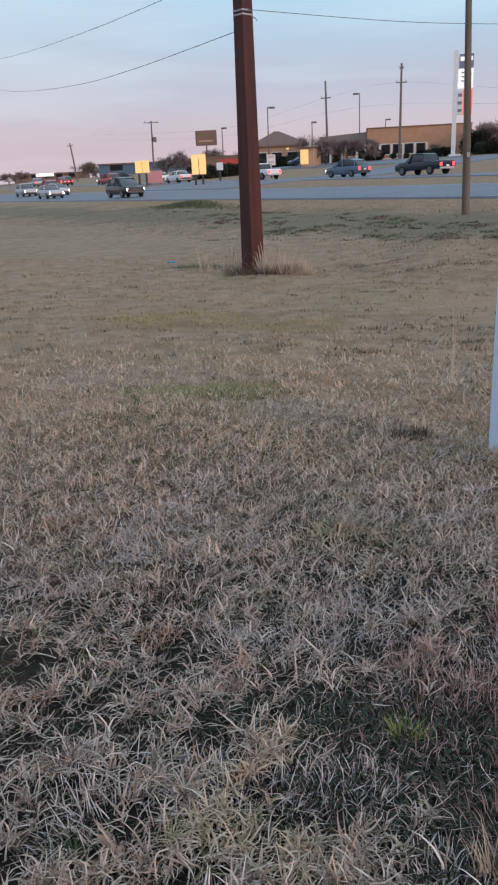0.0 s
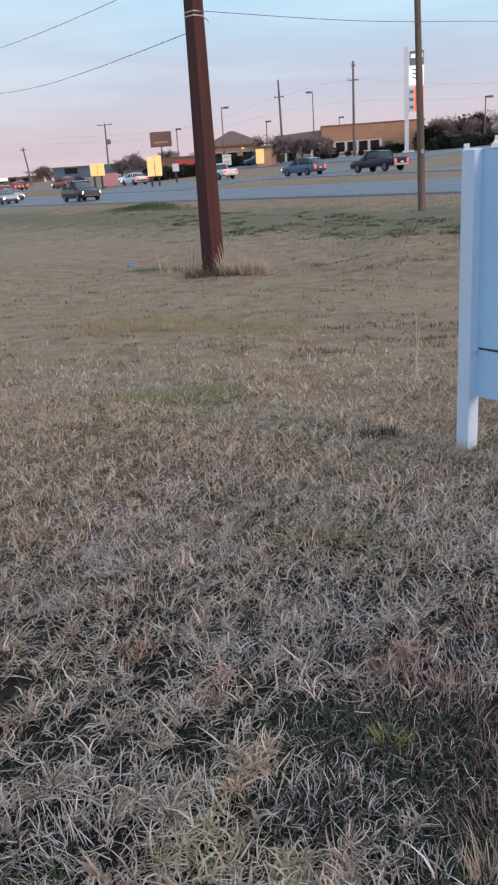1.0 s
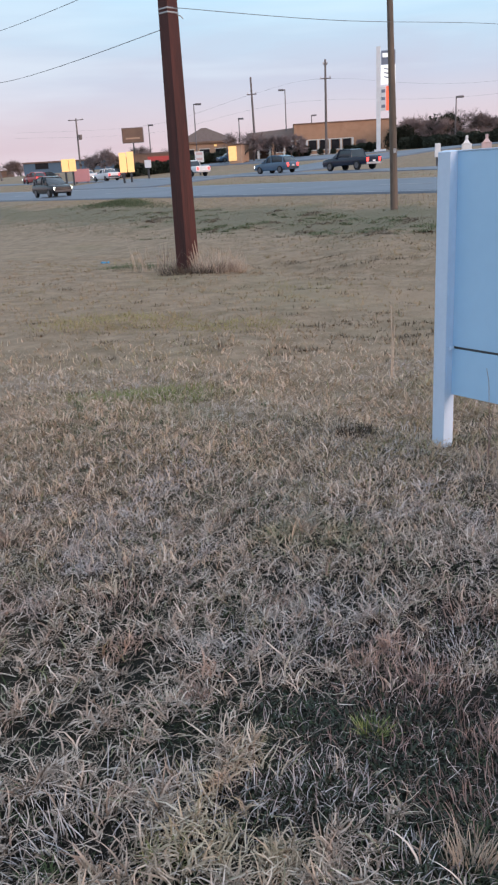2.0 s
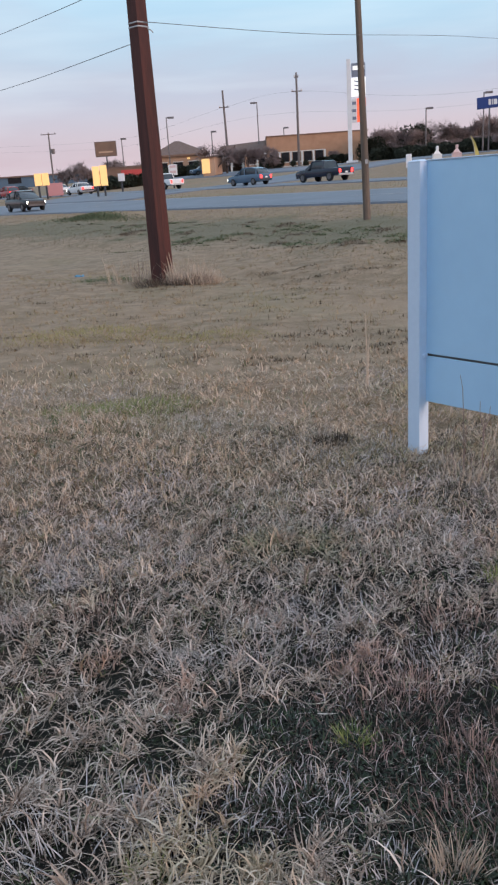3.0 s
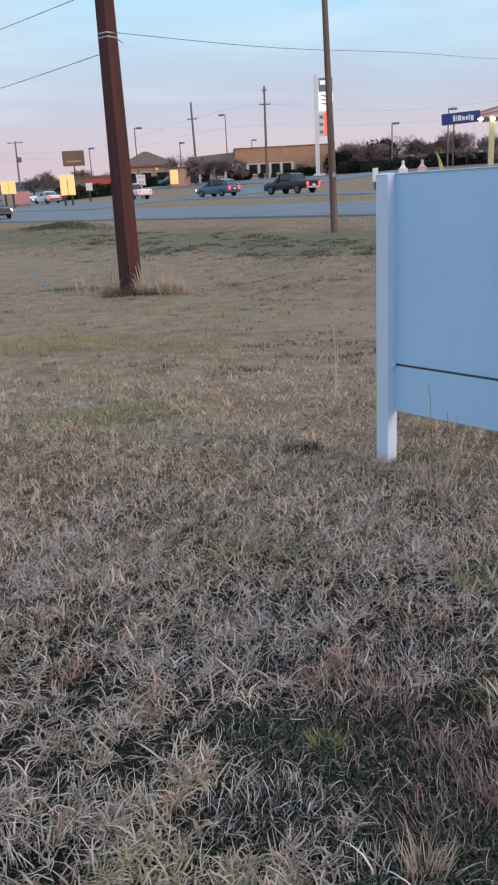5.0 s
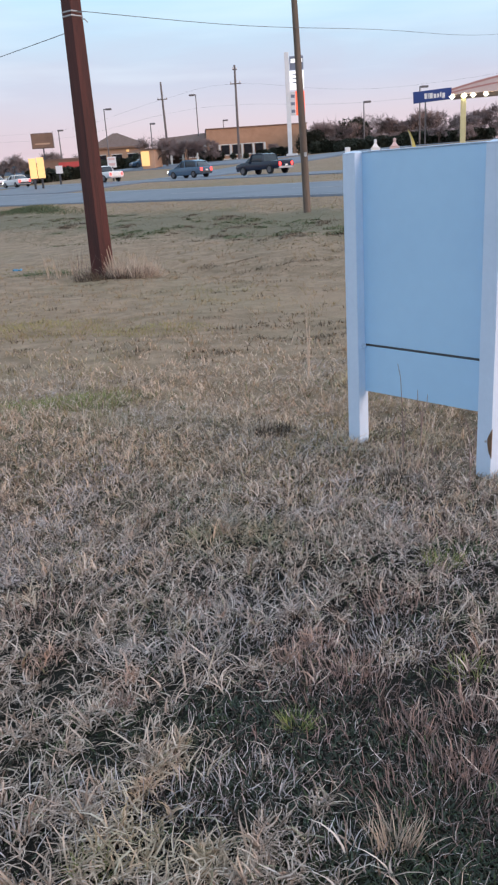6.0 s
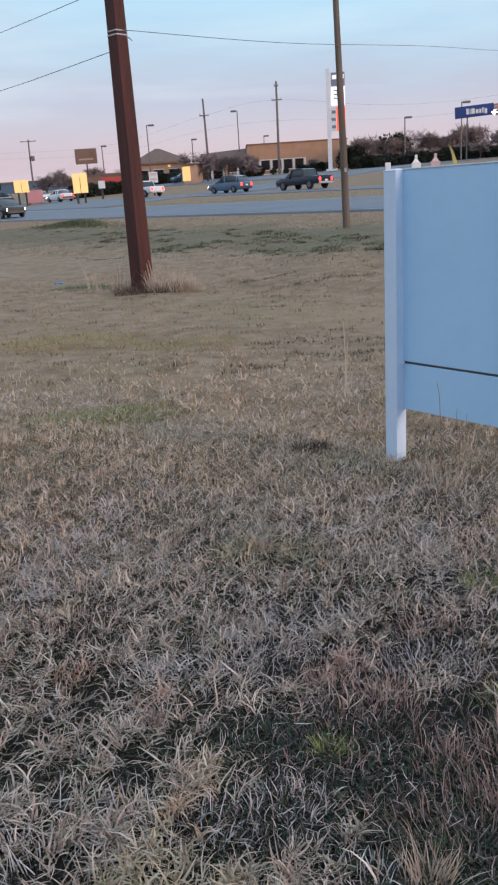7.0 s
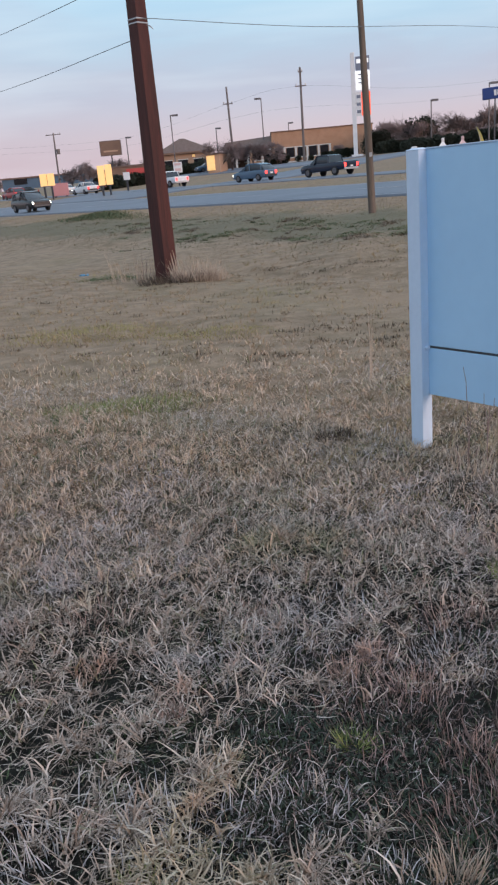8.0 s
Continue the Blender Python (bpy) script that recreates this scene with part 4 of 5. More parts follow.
def vehicle(kind, paint, place_s, place_a, turn, label, lit=True, brake=True):
    length, width, side, cabin, axle, wheel_r = KINDS[kind]
    x, y = xy(place_s, place_a)
    v = thing("pickup_truck" if kind == "pickup" else ("suv" if kind == "suv" else "sedan"), (x, y, z_at(x, y) + 0.055), turn, label, "car", "traffic")
    v.scale = (0.87, 0.87, 0.87)
    hw = width / 2
    body = part("body", loft([(a, hw * w, z0, z1) for a, z0, z1, w in side]), paints[paint], v, smooth=True)
    glass = loft([(a, hw * w, 0.80, z1) for a, w, z1 in cabin])
    part("cabin_glass", glass, car_glass_mat, v, "dark glass all round", smooth=True)
    roof_x = [c for c in cabin if c[2] > 1.3]
    part("roof", loft([(a, hw * w * 0.99, z1 - 0.10, z1 + 0.025) for a, w, z1 in roof_x]), paints[paint], v, smooth=True)
    for sx in (-1, 1):
        for a, w, z1 in roof_x[:: max(1, len(roof_x) - 1)] + (roof_x[len(roof_x) // 2:len(roof_x) // 2 + 1] if kind != "pickup" else []):
            part("pillar", tube([(a, sx * hw * w * 1.0, z1 - 0.04), (a + (0.12 if a < 0 else 0.25) * (1 if a > 0 else -1), sx * hw * 0.93, 0.98)], [0.045, 0.05], 6), paints[paint], v)
    for ax in (-axle, axle):
        for sy in (-1, 1):
            w = part("wheel", disc(wheel_r, 0.22, 18, "Y", 0.03), tyre_mat, v, at=(ax, sy * (hw - 0.10), wheel_r))
            part("rim", disc(wheel_r * 0.62, 0.02, 12), rim_mat, w, at=(0, sy * 0.112, 0))
    tip, tail = length / 2, -length / 2
    for sy in (-1, 1):
        zt = side[-1][2] - 0.10
        part("headlight", box(tip - 0.16, tip - 0.01, sy * hw * 0.64 - 0.21, sy * hw * 0.64 + 0.21, zt - 0.11, zt + 0.11, 0.04), head_mat if lit else white_sign_mat, v)
        zb = side[0][2] - 0.12
        part("taillight", box(tail - 0.015, tail + 0.14, sy * hw * 0.72 - 0.13, sy * hw * 0.72 + 0.13, zb - 0.20, zb + 0.12, 0.03), tail_mat if brake else red_mat, v)
        part("mirror", box(0.75, 0.95, sy * (hw + 0.02) - 0.09, sy * (hw + 0.02) + 0.09, 1.0, 1.13, 0.03), paints[paint], v)
    part("bumper", box(tip - 0.12, tip + 0.03, -hw * 0.8, hw * 0.8, 0.36, 0.52, 0.04), dark_steel_mat, v)
    part("bumper", box(tail - 0.04, tail + 0.10, -hw * 0.85, hw * 0.85, 0.42, 0.60, 0.04), steel_mat if kind == "pickup" else dark_steel_mat, v)
    part("number_plate", box(tail - 0.05, tail - 0.042, -0.16, 0.16, 0.62, 0.76), white_sign_mat, v)
    return v


AWAY, TOWARDS = math.atan2(ALONG[1], ALONG[0]), math.atan2(-ALONG[1], -ALONG[0])
vehicle("pickup", "navy", 44.2, 47.9, AWAY, "dark navy pickup truck with lit tail lamps on the far carriageway")
vehicle("suv", "teal", 44.2, 57.4, AWAY + 0.12, "blue-grey crossover braking on the far carriageway")
vehicle("pickup", "white", 43.6, 70.6, AWAY, "white pickup truck with red tail lamps on the far carriageway")
vehicle("sedan", "white", 41.0, 84.0, AWAY, "white estate car near the median opening")
vehicle("suv", "black", 24.0, 58.4, TOWARDS, "black sport utility with lit headlamps on the near carriageway", brake=False)
vehicle("sedan", "silver", 24.2, 77.5, TOWARDS, "silver saloon with bright headlamps on the near carriageway", brake=False)
vehicle("sedan", "silver", 27.6, 86.0, TOWARDS, "second silver saloon with bright headlamps in traffic", brake=False)
vehicle("suv", "red", 41.5, 106.0, AWAY, "red sport utility braking on the far carriageway")
vehicle("sedan", "red", 44.0, 114.0, AWAY, "red saloon braking in far traffic")
vehicle("sedan", "red", 40.5, 124.0, AWAY, "dark red saloon in far traffic")
vehicle("sedan", "white", 44.0, 96.0, AWAY, "white saloon in far traffic")
vehicle("suv", "silver", 27.4, 97.0, TOWARDS, "silver crossover with bright headlamps in traffic", brake=False)
vehicle("sedan", "white", 24.0, 108.0, TOWARDS, "white saloon with bright headlamps in traffic", brake=False)
vehicle("suv", "red", 30.5, 98.0, AWAY, "red sport utility with lit tail lamps at the median", brake=True)
vehicle("suv", "black", 44.5, 134.0, AWAY, "black sport utility braking in far traffic")
vehicle("sedan", "silver", 40.8, 138.0, AWAY, "silver saloon braking in far traffic")
vehicle("suv", "red", 43.8, 148.0, AWAY, "red sport utility in far traffic")
vehicle("sedan", "black", 52.0, 128.0, AWAY + 1.2, "black saloon parked beyond the road", lit=False, brake=False)
vehicle("sedan", "navy", 49.0, 99.0, AWAY + 1.2, "dark blue parked saloon beyond the road", lit=False, brake=False)
vehicle("suv", "teal", 67.5, 98.0, AWAY + 1.3, "blue-grey parked sport utility by the booth", lit=False, brake=False)


# ---- trees and hedges ----
def grow(bm, twigs, start, way, length, radius, depth, rng, max_depth):
    end = start + way * length
    mid = start + way * length * 0.5 + Vector((rng.uniform(-1, 1), rng.uniform(-1, 1), 0)) * length * 0.06
    tube([start, mid, end], [radius, radius * 0.82, radius * 0.62], 5 if depth < 2 else 3, bm, close=False)
    if depth >= max_depth:
        for _ in range(9):
            d = (way + Vector((rng.gauss(0, 0.6), rng.gauss(0, 0.6), rng.gauss(0.15, 0.45)))).normalized()
            p = start.lerp(end, rng.random())
            ln = rng.uniform(0.35, 1.0) * length * 1.15
            side = d.orthogonal().normalized() * rng.uniform(0.011, 0.024)
            a, b = twigs.verts.new(p - side), twigs.verts.new(p + side)
            q = p + d * ln * 0.55
            c = twigs.verts.new(q + side * 0.7)
            e = twigs.verts.new(q - side * 0.7)
            t = twigs.verts.new(p + d * ln + Vector((0, 0, rng.uniform(-0.1, 0.15))))
            twigs.faces.new((a, b, c, e))
            twigs.faces.new((e, c, t))
        return
    for k in range(rng.choice((3, 3, 4))):
        spin = Matrix.Rotation(rng.uniform(0, 6.28), 3, way)
        tilt = Matrix.Rotation(radians(rng.uniform(22, 56)), 3, way.orthogonal())
        d = (spin @ (tilt @ way)) + Vector((0, 0, 0.12))
        grow(bm, twigs, start.lerp(end, rng.uniform(0.6, 1.0)), d.normalized(), length * rng.uniform(0.74, 0.96), radius * 0.58, depth + 1, rng, max_depth)


def bare_tree(tall, seed, label):
    rng = random.Random(seed)
    tr = thing("tree", (0, 0, 0), 0, label, "tree", "bare trees")
    wood, twigs = bmesh.new(), bmesh.new()
    grow(wood, twigs, Vector((0, 0, -0.2)), Vector((rng.uniform(-.06, .06), rng.uniform(-.06, .06), 1)).normalized(), tall * 0.155, tall * 0.022, 0, rng, 5)
    part("trunk", wood, bark_mat, tr)
    part("crown", twigs, twig_mat, tr, "leafless brown twigs")
    return tr


kinds = [bare_tree(6.5, 31 + k, "leafless brown roadside tree") for k in range(4)]
spots = [(12.5, 112), (15.0, 116), (17.5, 113), (20.0, 117), (22.4, 114), (24.5, 119), (27.0, 115), (29.6, 118), (32.5, 116), (35.5, 120), (38.5, 118), (18.6, 122), (23.5, 124), (28.4, 125), (33.5, 126), (41.5, 124),
         (-2.4, 118), (6.2, 121), (-35.5, 138), (-38.5, 142), (-33.0, 137), (-29.5, 140), (-24.5, 142), (13.6, 121), (10.6, 128), (13.8, 108), (16.2, 109), (19.0, 108), (21.6, 109), (24.4, 108), (27.2, 109), (30.2, 108), (33.0, 110), (26, 104), (29, 103), (-9.9, 113), (-8.6, 116), (-5.6, 114), (-3.4, 115)]
rng = random.Random(9)
for i, (x, y) in enumerate(spots):
    size = rng.uniform(0.78, 1.12) * (1.3 if x > 11 and y > 110.5 else 1.0) * (0.62 if (x, y) in ((-2.4, 118), (6.2, 121)) or y < 110.5 else 1.0) * (1.12 if -10.5 < x < -3.0 and y < 117 else 1.0)
    src = kinds[i % 4]
    m = pose(x, y, z_at(x, y), 0, 0, rng.uniform(0, 360)) @ Matrix.Scale(1, 4)
    if i < 4:
        src.matrix_basis = m
        src.scale = (size * 1.05, size * 1.05, size)
        continue
    c = copy_thing(src, m)
    c.scale = (size * 1.05, size * 1.05, size)
for i in range(24):
    x = -150 + i * 6.2 + rng.uniform(-1.5, 1.5)
    y = 215 + rng.uniform(-20, 20)
    c = copy_thing(kinds[i % 4], pose(x, y, z_at(x, y) - 0.3, 0, 0, rng.uniform(0, 360)))
    size = rng.uniform(0.9, 1.4)
    c.scale = (size * 1.2, size * 1.2, size)


def evergreen(name, rx, ry, tall, leaves, seed, label, pointed=False):
    rng = random.Random(seed)
    ob = thing(name, (0, 0, 0), 0, label, "shrub" if name != "evergreen_tree" else "tree", "evergreens")
    part("trunk", tube([(0, 0, -0.2), (0.03, 0, tall * 0.5), (0, 0, tall * 0.85)], [0.10, 0.07, 0.03], 6), bark_mat, ob)
    bm = bmesh.new()
    lobes = [(rng.uniform(-.5, .5) * rx, rng.uniform(-.5, .5) * ry, rng.uniform(0.3, 0.75) * tall, rng.uniform(0.45, 0.7)) for _ in range(9)]
    for _ in range(leaves):
        lx, ly, lz, lr = rng.choice(lobes)
        d = Vector((rng.gauss(0, 1), rng.gauss(0, 1), rng.gauss(0, 1))).normalized() * rng.uniform(0.6, 1.05)
        p = Vector((lx + d.x * rx * lr, ly + d.y * ry * lr, max(0.03, lz + d.z * tall * 0.42)))
        if pointed:
            f = max(0.12, 1 - p.z / tall * 0.85)
            p.x, p.y = p.x * f, p.y * f
        s = rng.uniform(0.10, 0.22)
        u = Vector((rng.gauss(0, 1), rng.gauss(0, 1), rng.gauss(0, 1))).normalized()
        w = u.orthogonal().normalized()
        bm.faces.new([bm.verts.new(p + o) for o in (u * s, w * s * 0.5, -u * s, -w * s * 0.5)])
    part("crown", bm, hedge_mat, ob, "dense dark green foliage")
    return ob


bush = evergreen("bush", 0.9, 0.8, 1.3, 900, 5, "low dark clipped evergreen bush")
tall_bush = evergreen("evergreen_tree", 2.0, 1.5, 3.0, 2200, 6, "dense dark evergreen shrub mass")
first = True
for x, y, k in [(9.6, 107, 0.85), (10.6, 108, 0.9), (12.8, 110, 0.5), (15.8, 124, 0.9), (18.2, 120, 0.5), (20.6, 121, 0.45), (24.8, 120, 0.5), (30, 121, 0.5), (16.9, 116, 1.25),
                (-25.5, 118, 0.7), (-24.0, 117, 0.75)]:
    m = pose(x, y, z_at(x, y), 0, 0, rng.uniform(0, 360))
    c = tall_bush if first else copy_thing(tall_bush, m)
    c.matrix_basis = m
    c.scale = (k, k, k)
    first = False
first = True
rows = [(4.0 + 0.95 * k, 110, 0.75) for k in range(5)] + [(-25.6 + 1.15 * k, 108, 1.15) for k in range(9)] + [(-20.5 + 1.3 * k, 128, 1.2) for k in range(6)] + [(11.0 + 0.95 * k, 106, 1.0) for k in range(24)] + [(-3.6 + 1.1 * k, 120, 0.9) for k in range(3)]
rows += [(0.6, 122, 0.6), (2.4, 122, 0.5), (4.3, 122, 0.6), (5.6, 122, 0.5), (13.6, 104, 0.8), (14.8, 105, 0.9)]
for x, y, k in rows:
    m = pose(x, y, z_at(x, y), 0, 0, rng.uniform(0, 360))
    c = bush if first else copy_thing(bush, m)
    c.matrix_basis = m
    c.scale = (k, k, k * rng.uniform(0.85, 1.15))
    first = False


# ---- grass ----
def blade_mesh(name, px, py, length, width, lean, azimuth, droop, mat, segments=2, twist=None, label="", sink=0.01, curl=0.0, lift=0.0):
    """Many grass blades in one mesh: each a tapered, bent strip with its foot on the ground."""
    n = len(px)
    pz = height(px, py) - sink + lift
    tw = azimuth + math.pi / 2 if twist is None else twist
    wx, wy = np.cos(tw), np.sin(tw)
    cols = []
    for k in range(segments + 1):
        f = k / segments
        ang = lean + droop * f
        out_d = length * f * np.sin(ang * 0.5 + lean * 0.5)
        up = length * f * np.cos(np.minimum(ang * 0.5 + lean * 0.5, 1.5))
        dx, dy = np.cos(azimuth + curl * f), np.sin(azimuth + curl * f)
        cx, cy, cz = px + dx * out_d, py + dy * out_d, pz + up
        w = width * (1.0 if k == 0 else (1 - f * f) * 0.9 + 0.12)
        if k < segments:
            cols += [np.stack((cx - wx * w / 2, cy - wy * w / 2, cz), -1), np.stack((cx + wx * w / 2, cy + wy * w / 2, cz), -1)]
        else:
            cols.append(np.stack((cx, cy, cz), -1))
    per = 2 * segments + 1
    verts = np.stack(cols, 1).reshape(-1, 3)
    base = np.arange(n)[:, None] * per
    quads = [base + np.array([[2 * k, 2 * k + 1, 2 * k + 3, 2 * k + 2]]) for k in range(segments - 1)]
    tri = base + np.array([[2 * segments - 2, 2 * segments - 1, 2 * segments]])
    loops = np.concatenate(quads + [tri], 1)
    sizes = np.tile(np.array([4] * (segments - 1) + [3]), n)
    me = bpy.data.meshes.new(name)
    me.vertices.add(len(verts))
    me.vertices.foreach_set("co", verts.astype(np.float32).ravel())
    me.loops.add(loops.size)
    me.loops.foreach_set("vertex_index", loops.astype(np.int32).ravel())
    me.polygons.add(len(sizes))
    me.polygons.foreach_set("loop_start", np.concatenate(([0], np.cumsum(sizes)[:-1])).astype(np.int32))
    me.materials.append(mat)
    me.update(calc_edges=True)
    ob = new(name, me)
    return tagged(ob, label, "grass", kind="stuff")


rs = np.random.default_rng(7)
DARK_STREAKS = ((-0.33, 16.3, 1.6), (0.85, 15.2, 2.2), (0.25, 9.3, 0.8), (0.5, 8.6, 0.9), (1.05, 8.5, 0.9), (1.3, 9.2, 0.8), (-0.25, 7.9, 0.5))


def soft_noise(x, y, k, seed):
    r = np.random.default_rng(seed)
    v = np.zeros_like(x)
    for i in range(7):
        a, f = r.uniform(0, 2 * math.pi), k * r.uniform(0.5, 1.9)
        v += np.sin(f * (x * math.cos(a) + y * math.sin(a)) + r.uniform(0, 6.28))
    return v / 2.6


def tufts(n_tufts, per, x_range, y_range, y_power, spread):
    """Feet of blades gathered in tufts; more of them per square metre towards the low end of y_range."""
    u = rs.random(n_tufts)
    ty = y_range[0] + (y_range[1] - y_range[0]) * u ** y_power
    tx = rs.uniform(x_range[0], x_range[1], n_tufts) if x_range else -0.1 * ty + rs.normal(0, 1, n_tufts) * (0.36 * ty + 0.5)
    t_az = rs.uniform(0, 2 * math.pi, n_tufts)
    t_h = np.clip(rs.normal(1.0, 0.25, n_tufts), 0.5, 1.7)
    idx = np.repeat(np.arange(n_tufts), per)
    r = spread * np.abs(rs.normal(0, 1, n_tufts * per))
    a = rs.uniform(0, 2 * math.pi, n_tufts * per)
    return tx[idx] + r * np.cos(a), ty[idx] + r * np.sin(a), a, t_az[idx], t_h[idx]


# standing tufts close by, on small hummocks with dark hollows between
def hummock(x, y):
    return np.clip(0.18 * soft_noise(x, y, 5.0, 3) + 0.72 * soft_noise(x, y, 28, 5) + 0.80 * soft_noise(x, y, 62, 8), -1.2, 1.5)


SPOTS = ((0.32, 2.40, 0.34, 0.18, 0.6), (0.30, 2.02, 0.36, 0.26, 1.0), (0.44, 1.68, 0.38, 0.26, 1.1), (0.72, 1.85, 0.34, 0.38, 1.0), (0.0, 2.08, 0.34, 0.24, 0.9), (-0.14, 1.76, 0.16, 0.13, 0.7), (0.10, 2.58, 0.24, 0.12, 0.55), (0.62, 2.60, 0.18, 0.12, 0.9),
         (0.88, 3.10, 0.14, 0.16, 0.6), (0.98, 3.55, 0.22, 0.22, 0.6), (-1.02, 3.25, 0.22, 0.12, 0.6), (-0.36, 2.62, 0.07, 0.05, 0.9), (-0.15, 1.68, 0.07, 0.06, 0.9), (-0.46, 2.05, 0.10, 0.06, 0.7))


def open_spot(x, y):
    return sum(most * np.exp(-((x - x0) / rx) ** 2 - ((y - y0) / ry) ** 2) for x0, y0, rx, ry, most in SPOTS)


px, py, a, taz, th = tufts(9000, 13, None, (0.5, 5.2), 1.2, 0.024)
hm = hummock(px, py) - open_spot(px, py)
keep = (hm > 0.04 + 0.32 * np.clip(2.2 - py, 0, 1) - 0.62 * np.clip(py - 2.2, 0, 1.6) + 0.14 * rs.normal(size=len(px))) & (py < 4.2 + 0.5 * rs.normal(size=len(px))) & (py > 0.8 + 0.3 * rs.normal(size=len(px)))
px, py, a, taz, th, hm = px[keep], py[keep], a[keep], taz[keep], th[keep], hm[keep]
n = len(px)
blade_mesh("grass", px, py, rs.uniform(0.04, 0.10, n) * th, rs.uniform(0.0034, 0.0076, n), np.abs(rs.normal(0.45, 0.35, n)), np.where(rs.random(n) < 0.6, a, taz) + rs.normal(0, 0.5, n),
           rs.uniform(0.3, 2.6, n), grass_near_mat, 4, a + rs.normal(1.57, 0.7, n), "dry straw-coloured tufts of unmown winter grass", curl=rs.normal(0, 1.3, n), lift=0.03 * np.clip(hm, 0, 1.2))
# shorter, tanner tufts from a few steps on
px, py, a, taz, th = tufts(8600, 13, None, (3.2, 8.8), 1.2, 0.05)
hm = hummock(px * 0.8, py * 0.8)
keep = (hm > -0.65 + 0.3 * rs.normal(size=len(px))) & (py > 3.5 + 0.75 * rs.normal(size=len(px))) & (py < 6.9 + 1.0 * rs.normal(size=len(px)))
px, py, a, taz, th, hm = px[keep], py[keep], a[keep], taz[keep], th[keep], hm[keep]
n = len(px)
blade_mesh("grass_tan", px, py, rs.uniform(0.035, 0.085, n) * th, rs.uniform(0.0038, 0.0065, n) * np.clip(py / 5.0, 1.0, 1.6), np.abs(rs.normal(0.5, 0.35, n)), np.where(rs.random(n) < 0.6, a, taz) + rs.normal(0, 0.5, n),
           rs.uniform(0.3, 2.0, n), grass_tan_mat, 3, a + rs.normal(1.57, 0.7, n), "short tan tufts of dry grass", curl=rs.normal(0, 0.9, n), lift=0.02 * np.clip(hm, 0, 1.2))
# flattened dead blades and thatch
n = 52000
u = rs.random(n)
py = 0.6 + 6.6 * u ** 1.1
px = -0.1 * py + rs.normal(0, 1, n) * (0.36 * py + 0.5)
hm = hummock(px, py) - open_spot(px, py)
keep = (hm > -0.05 - 0.6 * np.clip(py - 2.2, 0, 1.4) + 0.22 * rs.normal(size=n)) & (py > 0.7 + 0.35 * rs.normal(size=n))
px, py, hm = px[keep], py[keep], hm[keep]
n = len(px)
flow = 1.2 * soft_noise(px, py, 2.5, 11)
blade_mesh("grass_thatch", px, py, rs.uniform(0.04, 0.12, n), rs.uniform(0.0024, 0.0048, n), rs.uniform(0.9, 1.4, n), flow + rs.normal(0, 1.3, n), rs.uniform(-0.2, 0.5, n),
           grass_near_mat, 3, None, "flattened dead grass blades lying in a tangle", -0.006, rs.normal(0, 1.4, n), 0.028 * np.clip(hm, 0, 1.2))
# thin broken stems standing over the sparse spots
n = 7600
k = rs.integers(0, 11, n)
spot = np.array([q[:4] for q in SPOTS])[k]
px, py = spot[:, 0] + spot[:, 2] * 1.05 * rs.normal(size=n), spot[:, 1] + spot[:, 3] * 1.05 * rs.normal(size=n)
stem_mat = ramp_material("thin_stems", ((0.0, (0.06, 0.043, 0.042)), (0.22, (0.17, 0.125, 0.12)), (0.55, (0.36, 0.29, 0.28)), (1.0, (0.66, 0.585, 0.58))), 1.2, (((0.36, 0.225, 0.20), 0.54, 0.64, 0.45, 2.4),))
blade_mesh("grass_stems", px, py, rs.uniform(0.03, 0.09, n), rs.uniform(0.0022, 0.0042, n), np.abs(rs.normal(0.55, 0.45, n)), rs.uniform(0, 6.28, n), rs.uniform(0.1, 2.2, n), stem_mat, 4, rs.uniform(0, 6.28, n),
           "thin pinkish-brown broken stems over dark weeds", curl=rs.normal(0, 1.5, n))
# low brown and green litter in the hollows, its colours darkened for the shade there
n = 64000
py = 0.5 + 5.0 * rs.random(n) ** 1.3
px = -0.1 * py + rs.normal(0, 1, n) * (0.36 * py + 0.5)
shaded_litter_mat = ramp_material("grass_litter", ((0.0, (0.008, 0.007, 0.006)), (0.4, (0.022, 0.016, 0.014)), (0.7, (0.065, 0.047, 0.04)), (0.85, (0.028, 0.04, 0.02)), (1.0, (0.065, 0.088, 0.042))), 1.1, (((0.05, 0.07, 0.03), 0.5, 0.62, 0.6, 1.0),))
blade_mesh("grass_litter", px, py, rs.uniform(0.02, 0.06, n), rs.uniform(0.003, 0.006, n), rs.uniform(0.5, 1.4, n), rs.uniform(0, 6.28, n), rs.uniform(0, 0.8, n), shaded_litter_mat, 2, None, "low leaves and green shoots between tufts, darkened for shade", 0.002)
# small-leaved dark weeds over the bare spot
wx_list, wy_list = [], []
for x0, y0, rx, ry, m in ((0.10, 1.9, 0.14, 0.14, 900), (0.27, 1.66, 0.14, 0.12, 1300), (0.42, 1.52, 0.12, 0.10, 1500), (0.55, 1.75, 0.2, 0.2, 900), (0.61, 2.61, 0.08, 0.07, 400), (0.0, 2.15, 0.16, 0.10, 900), (0.75, 2.2, 0.2, 0.2, 600), (-0.55, 2.0, 0.15, 0.12, 400), (0.0, 2.1, 0.2, 0.13, 900), (-0.15, 1.8, 0.12, 0.1, 400), (-0.1, 1.5, 0.2, 0.15, 700), (0.35, 2.0, 0.2, 0.15, 700)):
    wx_list.append(x0 + rs.normal(0, rx, m))
    wy_list.append(y0 + rs.normal(0, ry, m))
px, py = np.concatenate(wx_list), np.concatenate(wy_list)
n = len(px)
leaf_mat = material("dark_weed_leaves", (0.006, 0.010, 0.008), (0.052, 0.078, 0.048), rough=0.6, island=0.8)
